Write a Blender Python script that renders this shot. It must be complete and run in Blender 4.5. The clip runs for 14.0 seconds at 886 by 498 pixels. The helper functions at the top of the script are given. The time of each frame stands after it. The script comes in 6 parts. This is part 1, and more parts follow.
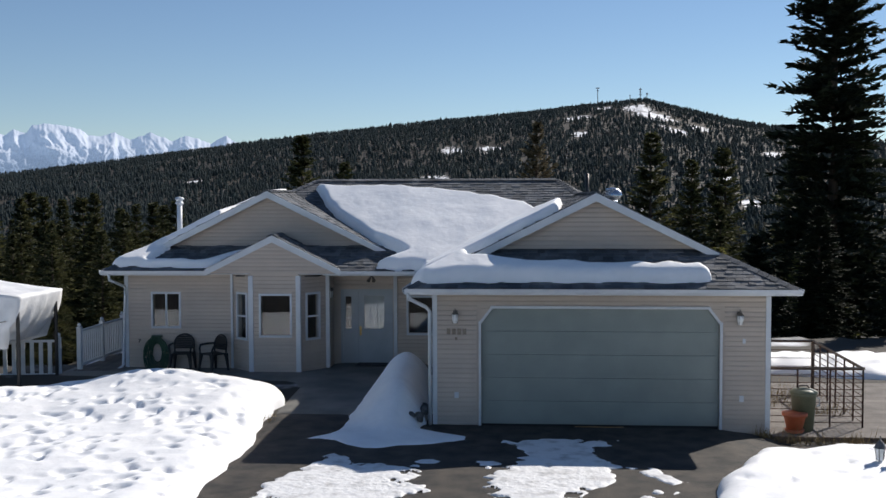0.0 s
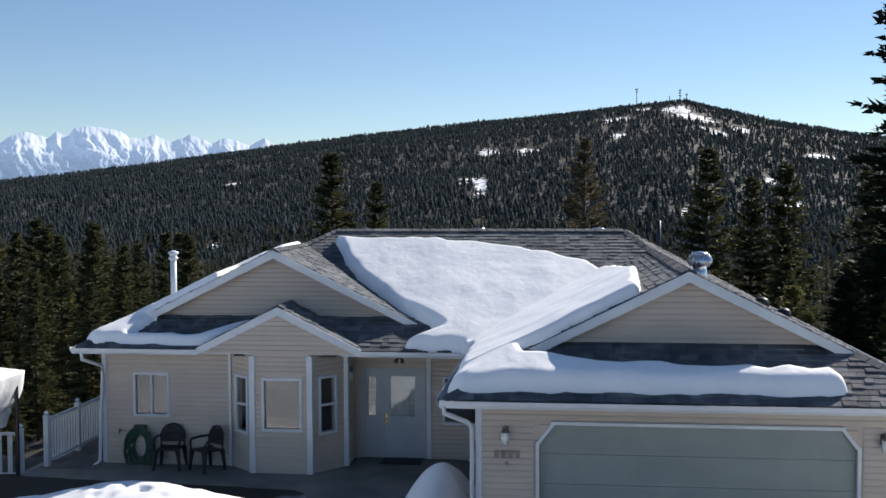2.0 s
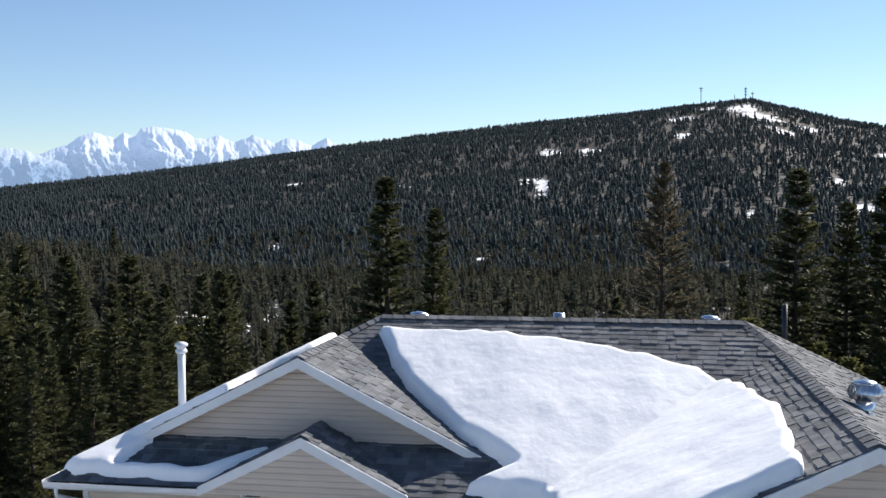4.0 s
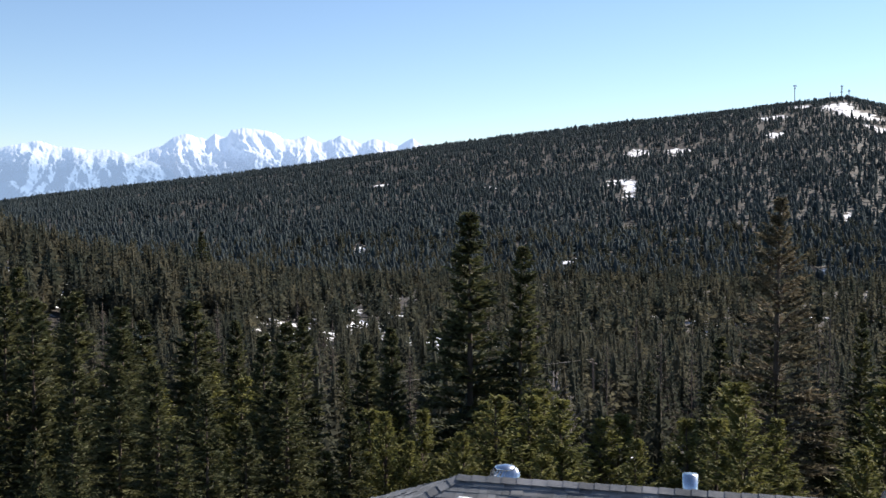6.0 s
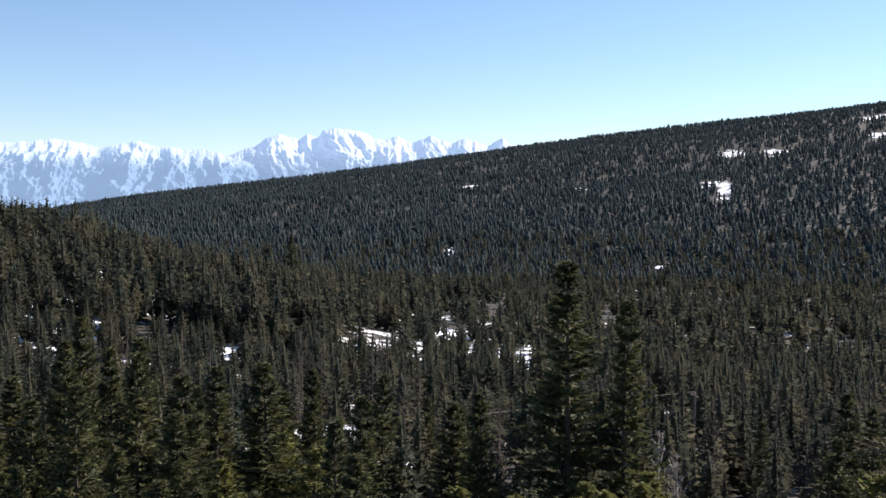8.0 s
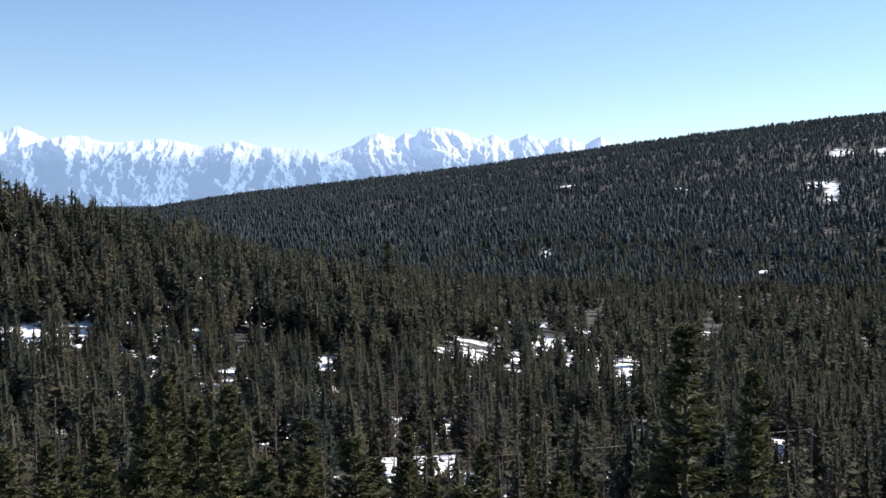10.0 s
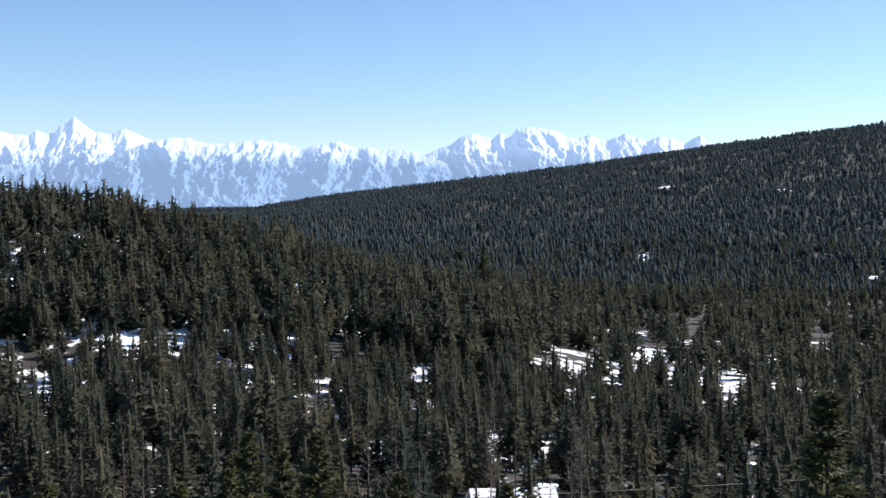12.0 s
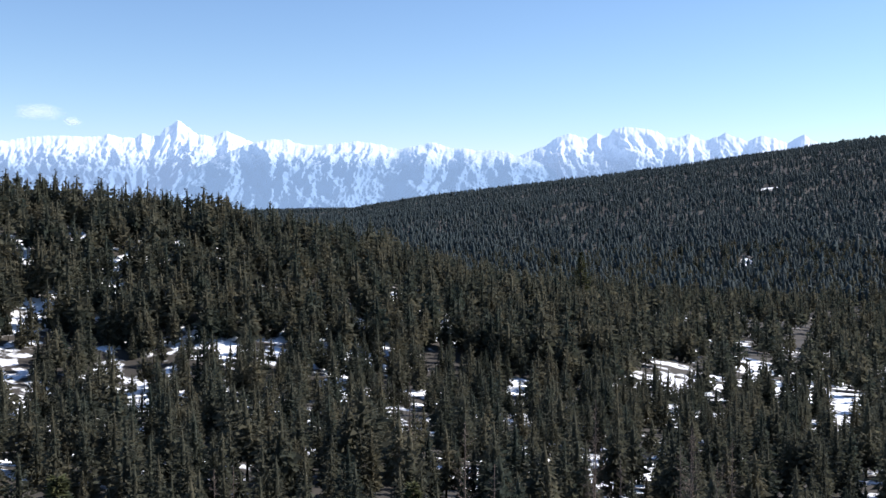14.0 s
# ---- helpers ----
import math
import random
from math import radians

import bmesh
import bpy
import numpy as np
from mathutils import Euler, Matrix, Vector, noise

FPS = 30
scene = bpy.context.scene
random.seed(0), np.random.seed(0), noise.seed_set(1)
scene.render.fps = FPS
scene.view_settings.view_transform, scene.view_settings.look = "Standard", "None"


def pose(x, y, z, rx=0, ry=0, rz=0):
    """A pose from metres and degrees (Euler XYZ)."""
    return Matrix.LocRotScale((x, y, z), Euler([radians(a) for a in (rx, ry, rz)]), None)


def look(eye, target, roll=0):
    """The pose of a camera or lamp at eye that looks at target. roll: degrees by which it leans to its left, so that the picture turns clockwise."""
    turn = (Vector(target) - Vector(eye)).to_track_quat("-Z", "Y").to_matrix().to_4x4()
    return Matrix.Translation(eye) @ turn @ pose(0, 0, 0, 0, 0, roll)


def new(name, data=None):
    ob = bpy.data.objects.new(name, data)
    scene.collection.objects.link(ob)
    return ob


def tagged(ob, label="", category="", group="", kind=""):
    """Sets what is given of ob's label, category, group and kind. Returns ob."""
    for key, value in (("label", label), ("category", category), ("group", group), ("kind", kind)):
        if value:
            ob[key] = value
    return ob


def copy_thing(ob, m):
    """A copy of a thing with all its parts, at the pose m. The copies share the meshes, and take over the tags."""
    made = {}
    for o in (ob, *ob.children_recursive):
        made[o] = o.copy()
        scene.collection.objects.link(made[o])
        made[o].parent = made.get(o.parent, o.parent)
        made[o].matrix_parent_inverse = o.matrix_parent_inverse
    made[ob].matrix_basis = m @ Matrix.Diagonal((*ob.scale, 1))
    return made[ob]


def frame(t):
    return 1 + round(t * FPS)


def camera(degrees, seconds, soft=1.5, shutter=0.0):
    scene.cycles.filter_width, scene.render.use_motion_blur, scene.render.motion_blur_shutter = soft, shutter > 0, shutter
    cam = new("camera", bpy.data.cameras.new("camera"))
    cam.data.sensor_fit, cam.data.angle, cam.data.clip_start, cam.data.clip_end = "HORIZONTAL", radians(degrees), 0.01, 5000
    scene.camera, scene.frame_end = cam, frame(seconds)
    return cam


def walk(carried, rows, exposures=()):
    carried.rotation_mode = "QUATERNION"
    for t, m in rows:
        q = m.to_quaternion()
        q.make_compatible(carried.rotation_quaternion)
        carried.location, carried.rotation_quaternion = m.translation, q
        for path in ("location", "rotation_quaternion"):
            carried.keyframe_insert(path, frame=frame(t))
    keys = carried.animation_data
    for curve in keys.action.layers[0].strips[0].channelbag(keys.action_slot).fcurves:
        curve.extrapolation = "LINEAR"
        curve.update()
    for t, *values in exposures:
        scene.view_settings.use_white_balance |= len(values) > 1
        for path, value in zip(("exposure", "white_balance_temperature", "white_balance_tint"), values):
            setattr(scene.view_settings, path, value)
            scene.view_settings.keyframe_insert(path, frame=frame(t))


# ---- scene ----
cam = camera(45.8, 14.0)
PATH = [
    (0, (-1.551, -21.527, 4.691), (-1.704, -19.535, 4.594), -0.2),
    (0.5, (-1.659, -20.205, 4.975), (-1.826, -18.215, 4.879), -0.2),
    (1, (-1.784, -18.93, 5.271), (-1.968, -16.941, 5.175), -0.2),
    (1.5, (-1.907, -17.709, 5.592), (-2.11, -15.722, 5.497), -0.2),
    (2, (-2.082, -16.469, 5.964), (-2.306, -14.483, 5.87), -0.2),
    (2.5, (-2.275, -15.21, 6.359), (-2.524, -13.227, 6.266), -0.2),
    (3, (-2.473, -13.954, 6.754), (-2.747, -11.975, 6.661), -0.1),
    (3.5, (-2.655, -12.676, 7.159), (-2.96, -10.701, 7.065), -0.1),
    (5.8, (-3.72, -6.937, 9.24), (-4.198, -4.997, 9.145), -0.1),
    (6, (-3.832, -6.501, 9.484), (-4.329, -4.565, 9.389), -0.1),
    (6.5, (-4.172, -5.511, 10.042), (-4.71, -3.587, 9.947), 0.0),
    (7, (-4.516, -4.255, 10.644), (-5.094, -2.342, 10.549), -0.0),
    (7.5, (-4.976, -2.67, 11.136), (-5.595, -0.771, 11.041), 0.0),
    (8, (-5.415, -1.526, 11.7), (-6.074, 0.36, 11.604), 0.1),
    (10.5, (-7.638, 2.905, 14.632), (-8.508, 4.703, 14.532), 0.2),
    (11, (-8.307, 3.935, 15.069), (-9.217, 5.713, 14.969), 0.2),
    (11.5, (-8.898, 4.924, 15.67), (-9.849, 6.681, 15.569), 0.2),
    (12, (-9.337, 5.805, 15.993), (-10.327, 7.54, 15.892), 0.2),
    (12.5, (-9.825, 6.704, 16.423), (-10.855, 8.416, 16.322), 0.2),
    (13, (-10.313, 7.265, 16.837), (-11.381, 8.953, 16.735), 0.2),
    (13.5, (-10.852, 8.059, 17.328), (-11.957, 9.723, 17.227), 0.2),
    (14, (-11.585, 8.823, 17.855), (-12.728, 10.461, 17.754), 0.2),
]
walk(cam, [(t, look(eye, target, roll)) for t, eye, target, roll in PATH],
     [(0, 0.10, 6650, 11), (0.8, 0.27, 6650, 11), (2, 0.42, 6650, 11), (3.5, 0.6, 6650, 11), (6, 0.88, 6800, 13), (8, 0.88, 6700, 13), (14, 0.84, 6250, 14)])

# ---- light ----
TO_SUN = Vector((0.90, 1.02, 1.0)).normalized()
SUN_EL, SUN_AZ = math.asin(TO_SUN.z), math.atan2(TO_SUN.x, TO_SUN.y)
world = bpy.data.worlds.new("sky")
scene.world = world
world.use_nodes = True
_n = world.node_tree.nodes
_sky = _n.new("ShaderNodeTexSky")
_sky.sky_type, _sky.sun_disc = "NISHITA", False
_sky.sun_elevation, _sky.sun_rotation = SUN_EL, SUN_AZ
_sky.altitude, _sky.air_density, _sky.dust_density, _sky.ozone_density = 1000, 1.0, 0.0, 4.2
world.node_tree.links.new(_sky.outputs[0], _n["Background"].inputs[0])
_n["Background"].inputs[1].default_value = 0.086
sun = new("sun", bpy.data.lights.new("sun", "SUN"))
sun.data.energy, sun.data.angle, sun.data.color = 5.0, radians(0.5), (1.0, 0.95, 0.88)
sun.matrix_world = look(TO_SUN * 60, (0, 0, 0))


# ---- materials ----
def mat(name, a, b=None, scale=4.0, rough=0.7, bump=0.15, bscale=60.0, metal=0.0, vary="", amount=0.25, leaf=0.0, stretch=(1, 1, 1), dist=0.01, lo=0.35, hi=0.65):
    m = bpy.data.materials.new(name)
    m.use_nodes = True
    nt = m.node_tree
    N, L = nt.nodes, nt.links
    bsdf = N["Principled BSDF"]
    tc, mp = N.new("ShaderNodeTexCoord"), N.new("ShaderNodeMapping")
    mp.inputs["Scale"].default_value = stretch
    L.new(tc.outputs["Object"], mp.inputs[0])
    n1 = N.new("ShaderNodeTexNoise")
    n1.inputs["Scale"].default_value, n1.inputs["Detail"].default_value = scale, 6
    L.new(mp.outputs[0], n1.inputs["Vector"])
    ramp = N.new("ShaderNodeValToRGB")
    ramp.color_ramp.elements[0].position, ramp.color_ramp.elements[1].position = lo, hi
    ramp.color_ramp.elements[0].color = (*a, 1)
    ramp.color_ramp.elements[1].color = (*(b or a), 1)
    L.new(n1.outputs[0], ramp.inputs[0])
    n2 = N.new("ShaderNodeTexNoise")
    n2.inputs["Scale"].default_value, n2.inputs["Detail"].default_value = bscale, 4
    L.new(mp.outputs[0], n2.inputs["Vector"])
    hsv = N.new("ShaderNodeHueSaturation")
    L.new(ramp.outputs[0], hsv.inputs["Color"])
    mr = N.new("ShaderNodeMapRange")
    mr.inputs[3].default_value, mr.inputs[4].default_value = 1 - amount, 1 + amount
    if vary == "object":
        L.new(N.new("ShaderNodeObjectInfo").outputs["Random"], mr.inputs[0])
    elif vary == "island":
        L.new(N.new("ShaderNodeNewGeometry").outputs["Random Per Island"], mr.inputs[0])
    else:
        L.new(n2.outputs[0], mr.inputs[0])
    L.new(mr.outputs[0], hsv.inputs["Value"])
    out = hsv.outputs[0]
    L.new(out, bsdf.inputs["Base Color"])
    bsdf.inputs["Roughness"].default_value, bsdf.inputs["Metallic"].default_value = rough, metal
    if bump:
        bp = N.new("ShaderNodeBump")
        bp.inputs["Strength"].default_value, bp.inputs["Distance"].default_value = bump, dist
        L.new(n2.outputs[0], bp.inputs["Height"])
        L.new(bp.outputs[0], bsdf.inputs["Normal"])
    if leaf:
        tr, mx = N.new("ShaderNodeBsdfTranslucent"), N.new("ShaderNodeMixShader")
        L.new(out, tr.inputs[0])
        mx.inputs[0].default_value = leaf
        L.new(bsdf.outputs[0], mx.inputs[1])
        L.new(tr.outputs[0], mx.inputs[2])
        L.new(mx.outputs[0], N["Material Output"].inputs[0])
        bsdf.inputs["Specular IOR Level"].default_value = 0.2
    return m


SNOW = mat("snow", (0.88, 0.895, 0.91), (0.94, 0.945, 0.95), 1.5, 0.6, 0.3, 7.0, dist=0.03, amount=0.03)
SNOW_OLD = mat("trodden_snow", (0.42, 0.42, 0.42), (0.76, 0.77, 0.78), 3.0, 0.6, 0.6, 9.0, dist=0.05, amount=0.08, lo=0.25, hi=0.5)
SIDING = mat("vinyl_siding", (0.50, 0.43, 0.365), (0.54, 0.465, 0.395), 2.0, 0.5, 0.1, 90.0, amount=0.04, vary="object")
WHITE = mat("white_paint", (0.58, 0.615, 0.65), (0.65, 0.685, 0.715), 3.0, 0.4, 0.05, 50.0, amount=0.04)
DOORPAINT = mat("garage_door_paint", (0.235, 0.275, 0.26), (0.28, 0.32, 0.30), 1.5, 0.45, 0.1, 120.0, amount=0.03)
SHINGLE = mat("asphalt_shingle", (0.070, 0.080, 0.092), (0.145, 0.150, 0.158), 1.8, 0.9, 0.5, 180.0, vary="island", amount=0.34)
SHINGLE_ONE = mat("asphalt_shingle_tab", (0.070, 0.080, 0.092), (0.145, 0.150, 0.158), 1.8, 0.9, 0.5, 180.0, vary="object", amount=0.3)
ROOFDECK = mat("roof_felt", (0.06, 0.065, 0.07), (0.09, 0.095, 0.1), 3.0, 0.9, 0.3, 120.0)
ASPHALT = mat("asphalt", (0.016, 0.016, 0.016), (0.062, 0.053, 0.043), 2.3, 0.85, 0.9, 70.0, dist=0.01, amount=0.35)
CONCRETE = mat("concrete", (0.13, 0.13, 0.12), (0.22, 0.21, 0.19), 1.2, 0.85, 0.3, 60.0)
BARK = mat("bark", (0.05, 0.036, 0.026), (0.11, 0.082, 0.06), 5.0, 0.95, 0.8, 22.0, dist=0.03, stretch=(1, 1, 0.25))
FIR = mat("fir_needles", (0.036, 0.044, 0.020), (0.105, 0.104, 0.042), 0.5, 0.7, 0.0, 9.0, vary="island", amount=0.5, leaf=0.3)
YOUNG = mat("young_pine_needles", (0.080, 0.092, 0.032), (0.165, 0.158, 0.046), 0.4, 0.7, 0.0, 9.0, vary="island", amount=0.45, leaf=0.35)
PINE = mat("dry_pine_needles", (0.085, 0.08, 0.05), (0.19, 0.155, 0.10), 0.5, 0.8, 0.0, 9.0, vary="island", amount=0.45, leaf=0.3)
SPRUCE = mat("dark_spruce_needles", (0.010, 0.016, 0.010), (0.028, 0.036, 0.018), 0.5, 0.75, 0.0, 9.0, vary="island", amount=0.5, leaf=0.15)
LARCH = mat("bare_twigs", (0.075, 0.055, 0.042), (0.13, 0.10, 0.08), 1.0, 0.9, 0.0, 20.0, vary="island", amount=0.3)
TWIG = mat("pale_twigs", (0.22, 0.19, 0.16), (0.33, 0.29, 0.25), 1.0, 0.9, 0.0, 20.0)
FOREST = mat("valley_forest", (0.038, 0.049, 0.038), (0.104, 0.096, 0.063), 0.11, 0.9, 0.0, 0.3, vary="island", amount=0.2, leaf=0.5)
# bluish base and strong translucency stand in for air haze over the hill
FARWOOD = mat("hazed_hill_forest", (0.056, 0.078, 0.083), (0.080, 0.099, 0.101), 0.03, 0.95, 0.0, 0.05, amount=0.06, leaf=0.5)


# ---- mesh helpers ----
def mesh_of(name, verts, faces, material, smooth=False):
    me = bpy.data.meshes.new(name)
    v = np.asarray(verts, dtype=np.float32)
    if isinstance(faces, np.ndarray):
        n, k = faces.shape
        me.vertices.add(len(v))
        me.vertices.foreach_set("co", v.ravel())
        me.loops.add(n * k)
        me.loops.foreach_set("vertex_index", faces.astype(np.int32).ravel())
        me.polygons.add(n)
        me.polygons.foreach_set("loop_start", np.arange(0, n * k, k, dtype=np.int32))
        me.update(calc_edges=True)
    else:
        me.from_pydata([tuple(p) for p in v], [], faces)
    if smooth:
        me.polygons.foreach_set("use_smooth", np.ones(len(me.polygons), dtype=bool))
    if material:
        me.materials.append(material)
    me.validate()
    return me


def piece(name, verts, faces, material, parent=None, label="", smooth=False):
    ob = new(name, mesh_of(name, verts, faces, material, smooth))
    ob.parent = parent
    return tagged(ob, label)


def part(name, bm, material, parent=None, label="", smooth=False):
    me = bpy.data.meshes.new(name)
    bm.normal_update()
    bm.to_mesh(me)
    bm.free()
    me.materials.append(material)
    if smooth:
        me.polygons.foreach_set("use_smooth", np.ones(len(me.polygons), dtype=bool))
    ob = new(name, me)
    ob.parent = parent
    return tagged(ob, label)


def thing(name, label, category, group="", at=(0, 0, 0), turn=0):
    ob = new(name)
    ob.matrix_basis = pose(*at, rz=turn)
    return tagged(ob, label, category, group)


def box(bm, x0, x1, y0, y1, z0, z1, bevel=0.0):
    vs = [bm.verts.new(p) for p in ((x0, y0, z0), (x1, y0, z0), (x1, y1, z0), (x0, y1, z0), (x0, y0, z1), (x1, y0, z1), (x1, y1, z1), (x0, y1, z1))]
    fs = [bm.faces.new([vs[i] for i in f]) for f in ((3, 2, 1, 0), (4, 5, 6, 7), (0, 1, 5, 4), (1, 2, 6, 5), (2, 3, 7, 6), (3, 0, 4, 7))]
    if bevel:
        edges = list({e for f in fs for e in f.edges})
        bmesh.ops.bevel(bm, geom=edges, offset=bevel, segments=2, affect="EDGES")


def boxpart(name, ext, material, parent=None, label="", bevel=0.0, turn=None):
    bm = bmesh.new()
    box(bm, *ext, bevel)
    if turn:
        bmesh.ops.transform(bm, matrix=turn, verts=bm.verts)
    return part(name, bm, material, parent, label)


def tube(bm, points, radii, sides=8, cap=True):
    rings = []
    pts = [Vector(p) for p in points]
    if not isinstance(radii, (list, tuple)):
        radii = [radii] * len(pts)
    for i, p in enumerate(pts):
        d = (pts[min(i + 1, len(pts) - 1)] - pts[max(i - 1, 0)]).normalized()
        q = d.to_track_quat("Z", "Y")
        rings.append([bm.verts.new(p + q @ Vector((radii[i] * math.cos(a), radii[i] * math.sin(a), 0))) for a in (2 * math.pi * k / sides for k in range(sides))])
    for r0, r1 in zip(rings, rings[1:]):
        for k in range(sides):
            bm.faces.new((r0[k], r0[(k + 1) % sides], r1[(k + 1) % sides], r1[k]))
    if cap:
        bm.faces.new(list(reversed(rings[0])))
        bm.faces.new(rings[-1])


def lathe(bm, profile, sides=20, centre=(0, 0, 0)):
    tube(bm, [(centre[0], centre[1], centre[2] + z + 1e-5 * i) for i, (r, z) in enumerate(profile)], [r for r, z in profile], sides)


def lattice(x, y, seed):
    """Value noise between -1 and 1."""
    table = np.random.RandomState(int(seed * 10) + 7).uniform(-1, 1, (64, 64))
    ix, iy = np.floor(x).astype(int), np.floor(y).astype(int)
    fx, fy = x - ix, y - iy
    fx, fy = fx * fx * (3 - 2 * fx), fy * fy * (3 - 2 * fy)
    a, b = table[ix % 64, iy % 64], table[(ix + 1) % 64, iy % 64]
    c, d = table[ix % 64, (iy + 1) % 64], table[(ix + 1) % 64, (iy + 1) % 64]
    return (a * (1 - fx) + b * fx) * (1 - fy) + (c * (1 - fx) + d * fx) * fy


def smooth_noise(x, y, scale, seed=0.0):
    """Uneven drifts of about that size, in three octaves, turned against each other."""
    x, y = np.asarray(x, float) / scale, np.asarray(y, float) / scale
    s = 0
    for k, (c, d) in enumerate(((0.83, 0.56), (0.31, 0.95), (0.97, -0.26))):
        f = 1.9 ** k
        s = s + lattice((c * x - d * y) * f + 17.3 * k, (d * x + c * y) * f + 5.1 * k, seed + k) / f ** 1.1
    return s


# ---- the lie of the land ----
AZ_HILL = [-180, -60, -46, -40, -35.5, -29.5, -23.5, -17.5, -11.5, -5.5, 0.3, 2.5, 4.5, 6.4, 8.7, 10.7, 13.8, 18.5, 30, 60, 180]
EL_HILL = [-1.2, -1.2, -0.8, -0.7, 0.03, 0.75, 1.53, 2.36, 3.2, 3.85, 4.38, 4.58, 4.78, 4.95, 4.4, 3.85, 3.3, 2.4, 1.6, 0.5, -1.2]
R_CREST = 2600.0


def land(x, y):
    x, y = np.asarray(x, float), np.asarray(y, float)
    d = np.maximum(np.maximum(y - 14.5, np.where(y > 5.6, np.minimum(0.9 * (-13.4 - x), 1.1 * (y - 5.6)), 0.8 * (-21.0 - x))), 0.7 * (x - 11))
    d = np.maximum(d, 0)
    z = np.interp(d, [0, 3, 8, 30, 80, 180, 300, 650, 900, 1e5], [0, -0.8, -3.2, -9.5, -14.5, -26, -37, -41, -41, -41])
    r, az = np.hypot(x, y), np.degrees(np.arctan2(x, y))
    amp = np.interp(az, [-180, -110, -75, -60, -50, -43, -37, -30, -20, -10, 0], [10, 28, 41, 41, 38, 32, 26, 17, 8, 2, 0])
    sig = np.where(r < 330, 58.0, 150.0)
    z = z + amp * np.exp(-0.5 * ((r - 330) / sig) ** 2)
    top = 12 + R_CREST * np.tan(np.radians(np.interp(az, AZ_HILL, EL_HILL)))
    f = np.clip((r - 650) / (R_CREST - 650), 0, 1)
    rise = (top + 41) * (0.55 * f + 0.45 * f * f * (3 - 2 * f))
    fall = np.clip((r - R_CREST) / 900, 0, 1) * (top + 60)
    z = z + rise - fall
    rough = np.clip((d - 25) / 60, 0, 1)
    z = z + rough * (1.5 * smooth_noise(x, y, 60.0, 1) + np.clip((r - 700) / 800, 0, 1) * np.clip((2550 - r) / 300, 0, 1) * 7 * smooth_noise(x, y, 330.0, 2))
    # the drive rises a little towards the patio, and lies lower beside the garage
    yard = np.where(d <= 0, 1.0, 0.0)
    z = z + yard * np.interp(y, [-1.5, 4.4], [0, 0.27]) * np.interp(x, [-4.2, -3.4], [1, 0])
    z = z - yard * 0.2 * np.interp(x, [2.4, 3.6], [0, 1]) - 0.012
    return z


def bare_snow(x, y, only_gaps=False):
    """1 where open snow shows between the woods."""
    r, az = np.hypot(x, y), np.degrees(np.arctan2(x, y))
    s = np.zeros_like(r)
    for a0, r0, wa, wr in OPENINGS:
        s = np.maximum(s, np.exp(-(((az - a0) / wa) ** 2 + ((r - r0) / wr) ** 2) ** 2))
    if only_gaps:
        return s
    # unseen ground before the house: only part snow, to limit its bounce light
    s = np.maximum(s, np.where((y < -6) & (r < 300), 0.6, 0.0))
    slope = np.where((r < 340) & (r > 95), 1, 0) * (1 - s) * np.clip((-8 - az) / 10, 0, 1)
    return s - 0.9 * np.clip((r - 380) / 250, 0, 1) * (1 - s) + 0.28 * slope


# azimuth, distance and half-widths of the clearings
OPENINGS = [(-4.5, 1235, 0.45, 130), (-5.2, 1320, 0.8, 40), (-4.0, 1690, 0.8, 55), (-1.8, 1675, 0.9, 60), (-12.1, 1430, 0.5, 40), (-18.0, 1550, 0.6, 30), (2.9, 2040, 0.9, 60), (6.0, 2130, 1.0, 90), (6.9, 2010, 1.3, 70),
            (5.3, 2420, 1.4, 110), (4.3, 2200, 0.6, 50), (3.0, 1770, 0.6, 35), (13.4, 1735, 0.9, 80), (12.1, 1070, 0.7, 50), (10.9, 1300, 0.4, 55), (6.6, 955, 0.35, 40), (5.3, 670, 0.25, 55), (8.0, 1860, 0.9, 45), (9.4, 1980, 0.8, 50), (-7.6, 712, 0.5, 32), (-19.3, 830, 0.5, 36),
            (-19.7, 298, 1.1, 40), (-18.2, 266, 1.3, 20), (-15.6, 250, 1.8, 20), (-15.7, 226, 1.1, 13), (-23.8, 250, 1.3, 16), (-25.9, 242, 0.8, 13), (-12.5, 255, 2.0, 15), (-32.1, 221, 0.8, 12), (-25.2, 163, 1.2, 15), (-28.5, 150, 0.6, 10), (-28.8, 107, 2.4, 11), (-26.2, 113, 1.0, 9), (-8.6, 130, 1.6, 12), (-9.6, 147, 1.0, 10),
            (-56.6, 203, 1.7, 15), (-57.1, 224, 1.5, 12), (-53.0, 221, 1.4, 11), (-50.6, 219, 1.2, 10), (-50.6, 198, 1.4, 9), (-52.0, 173, 1.5, 10), (-41.7, 207, 0.8, 13), (-35.9, 269, 0.7, 13), (-44.4, 294, 0.7, 9), (-43.2, 295, 0.5, 11), (-51.6, 284, 0.9, 8), (-52.7, 282, 0.5, 11), (-46.1, 295, 0.5, 9),
            (-38.3, 286, 0.5, 11), (-40.1, 248, 0.6, 12), (-47.0, 228, 0.9, 9), (-56.1, 241, 1.4, 9), (-57.0, 285, 1.0, 8), (-36.8, 280, 0.6, 11)]


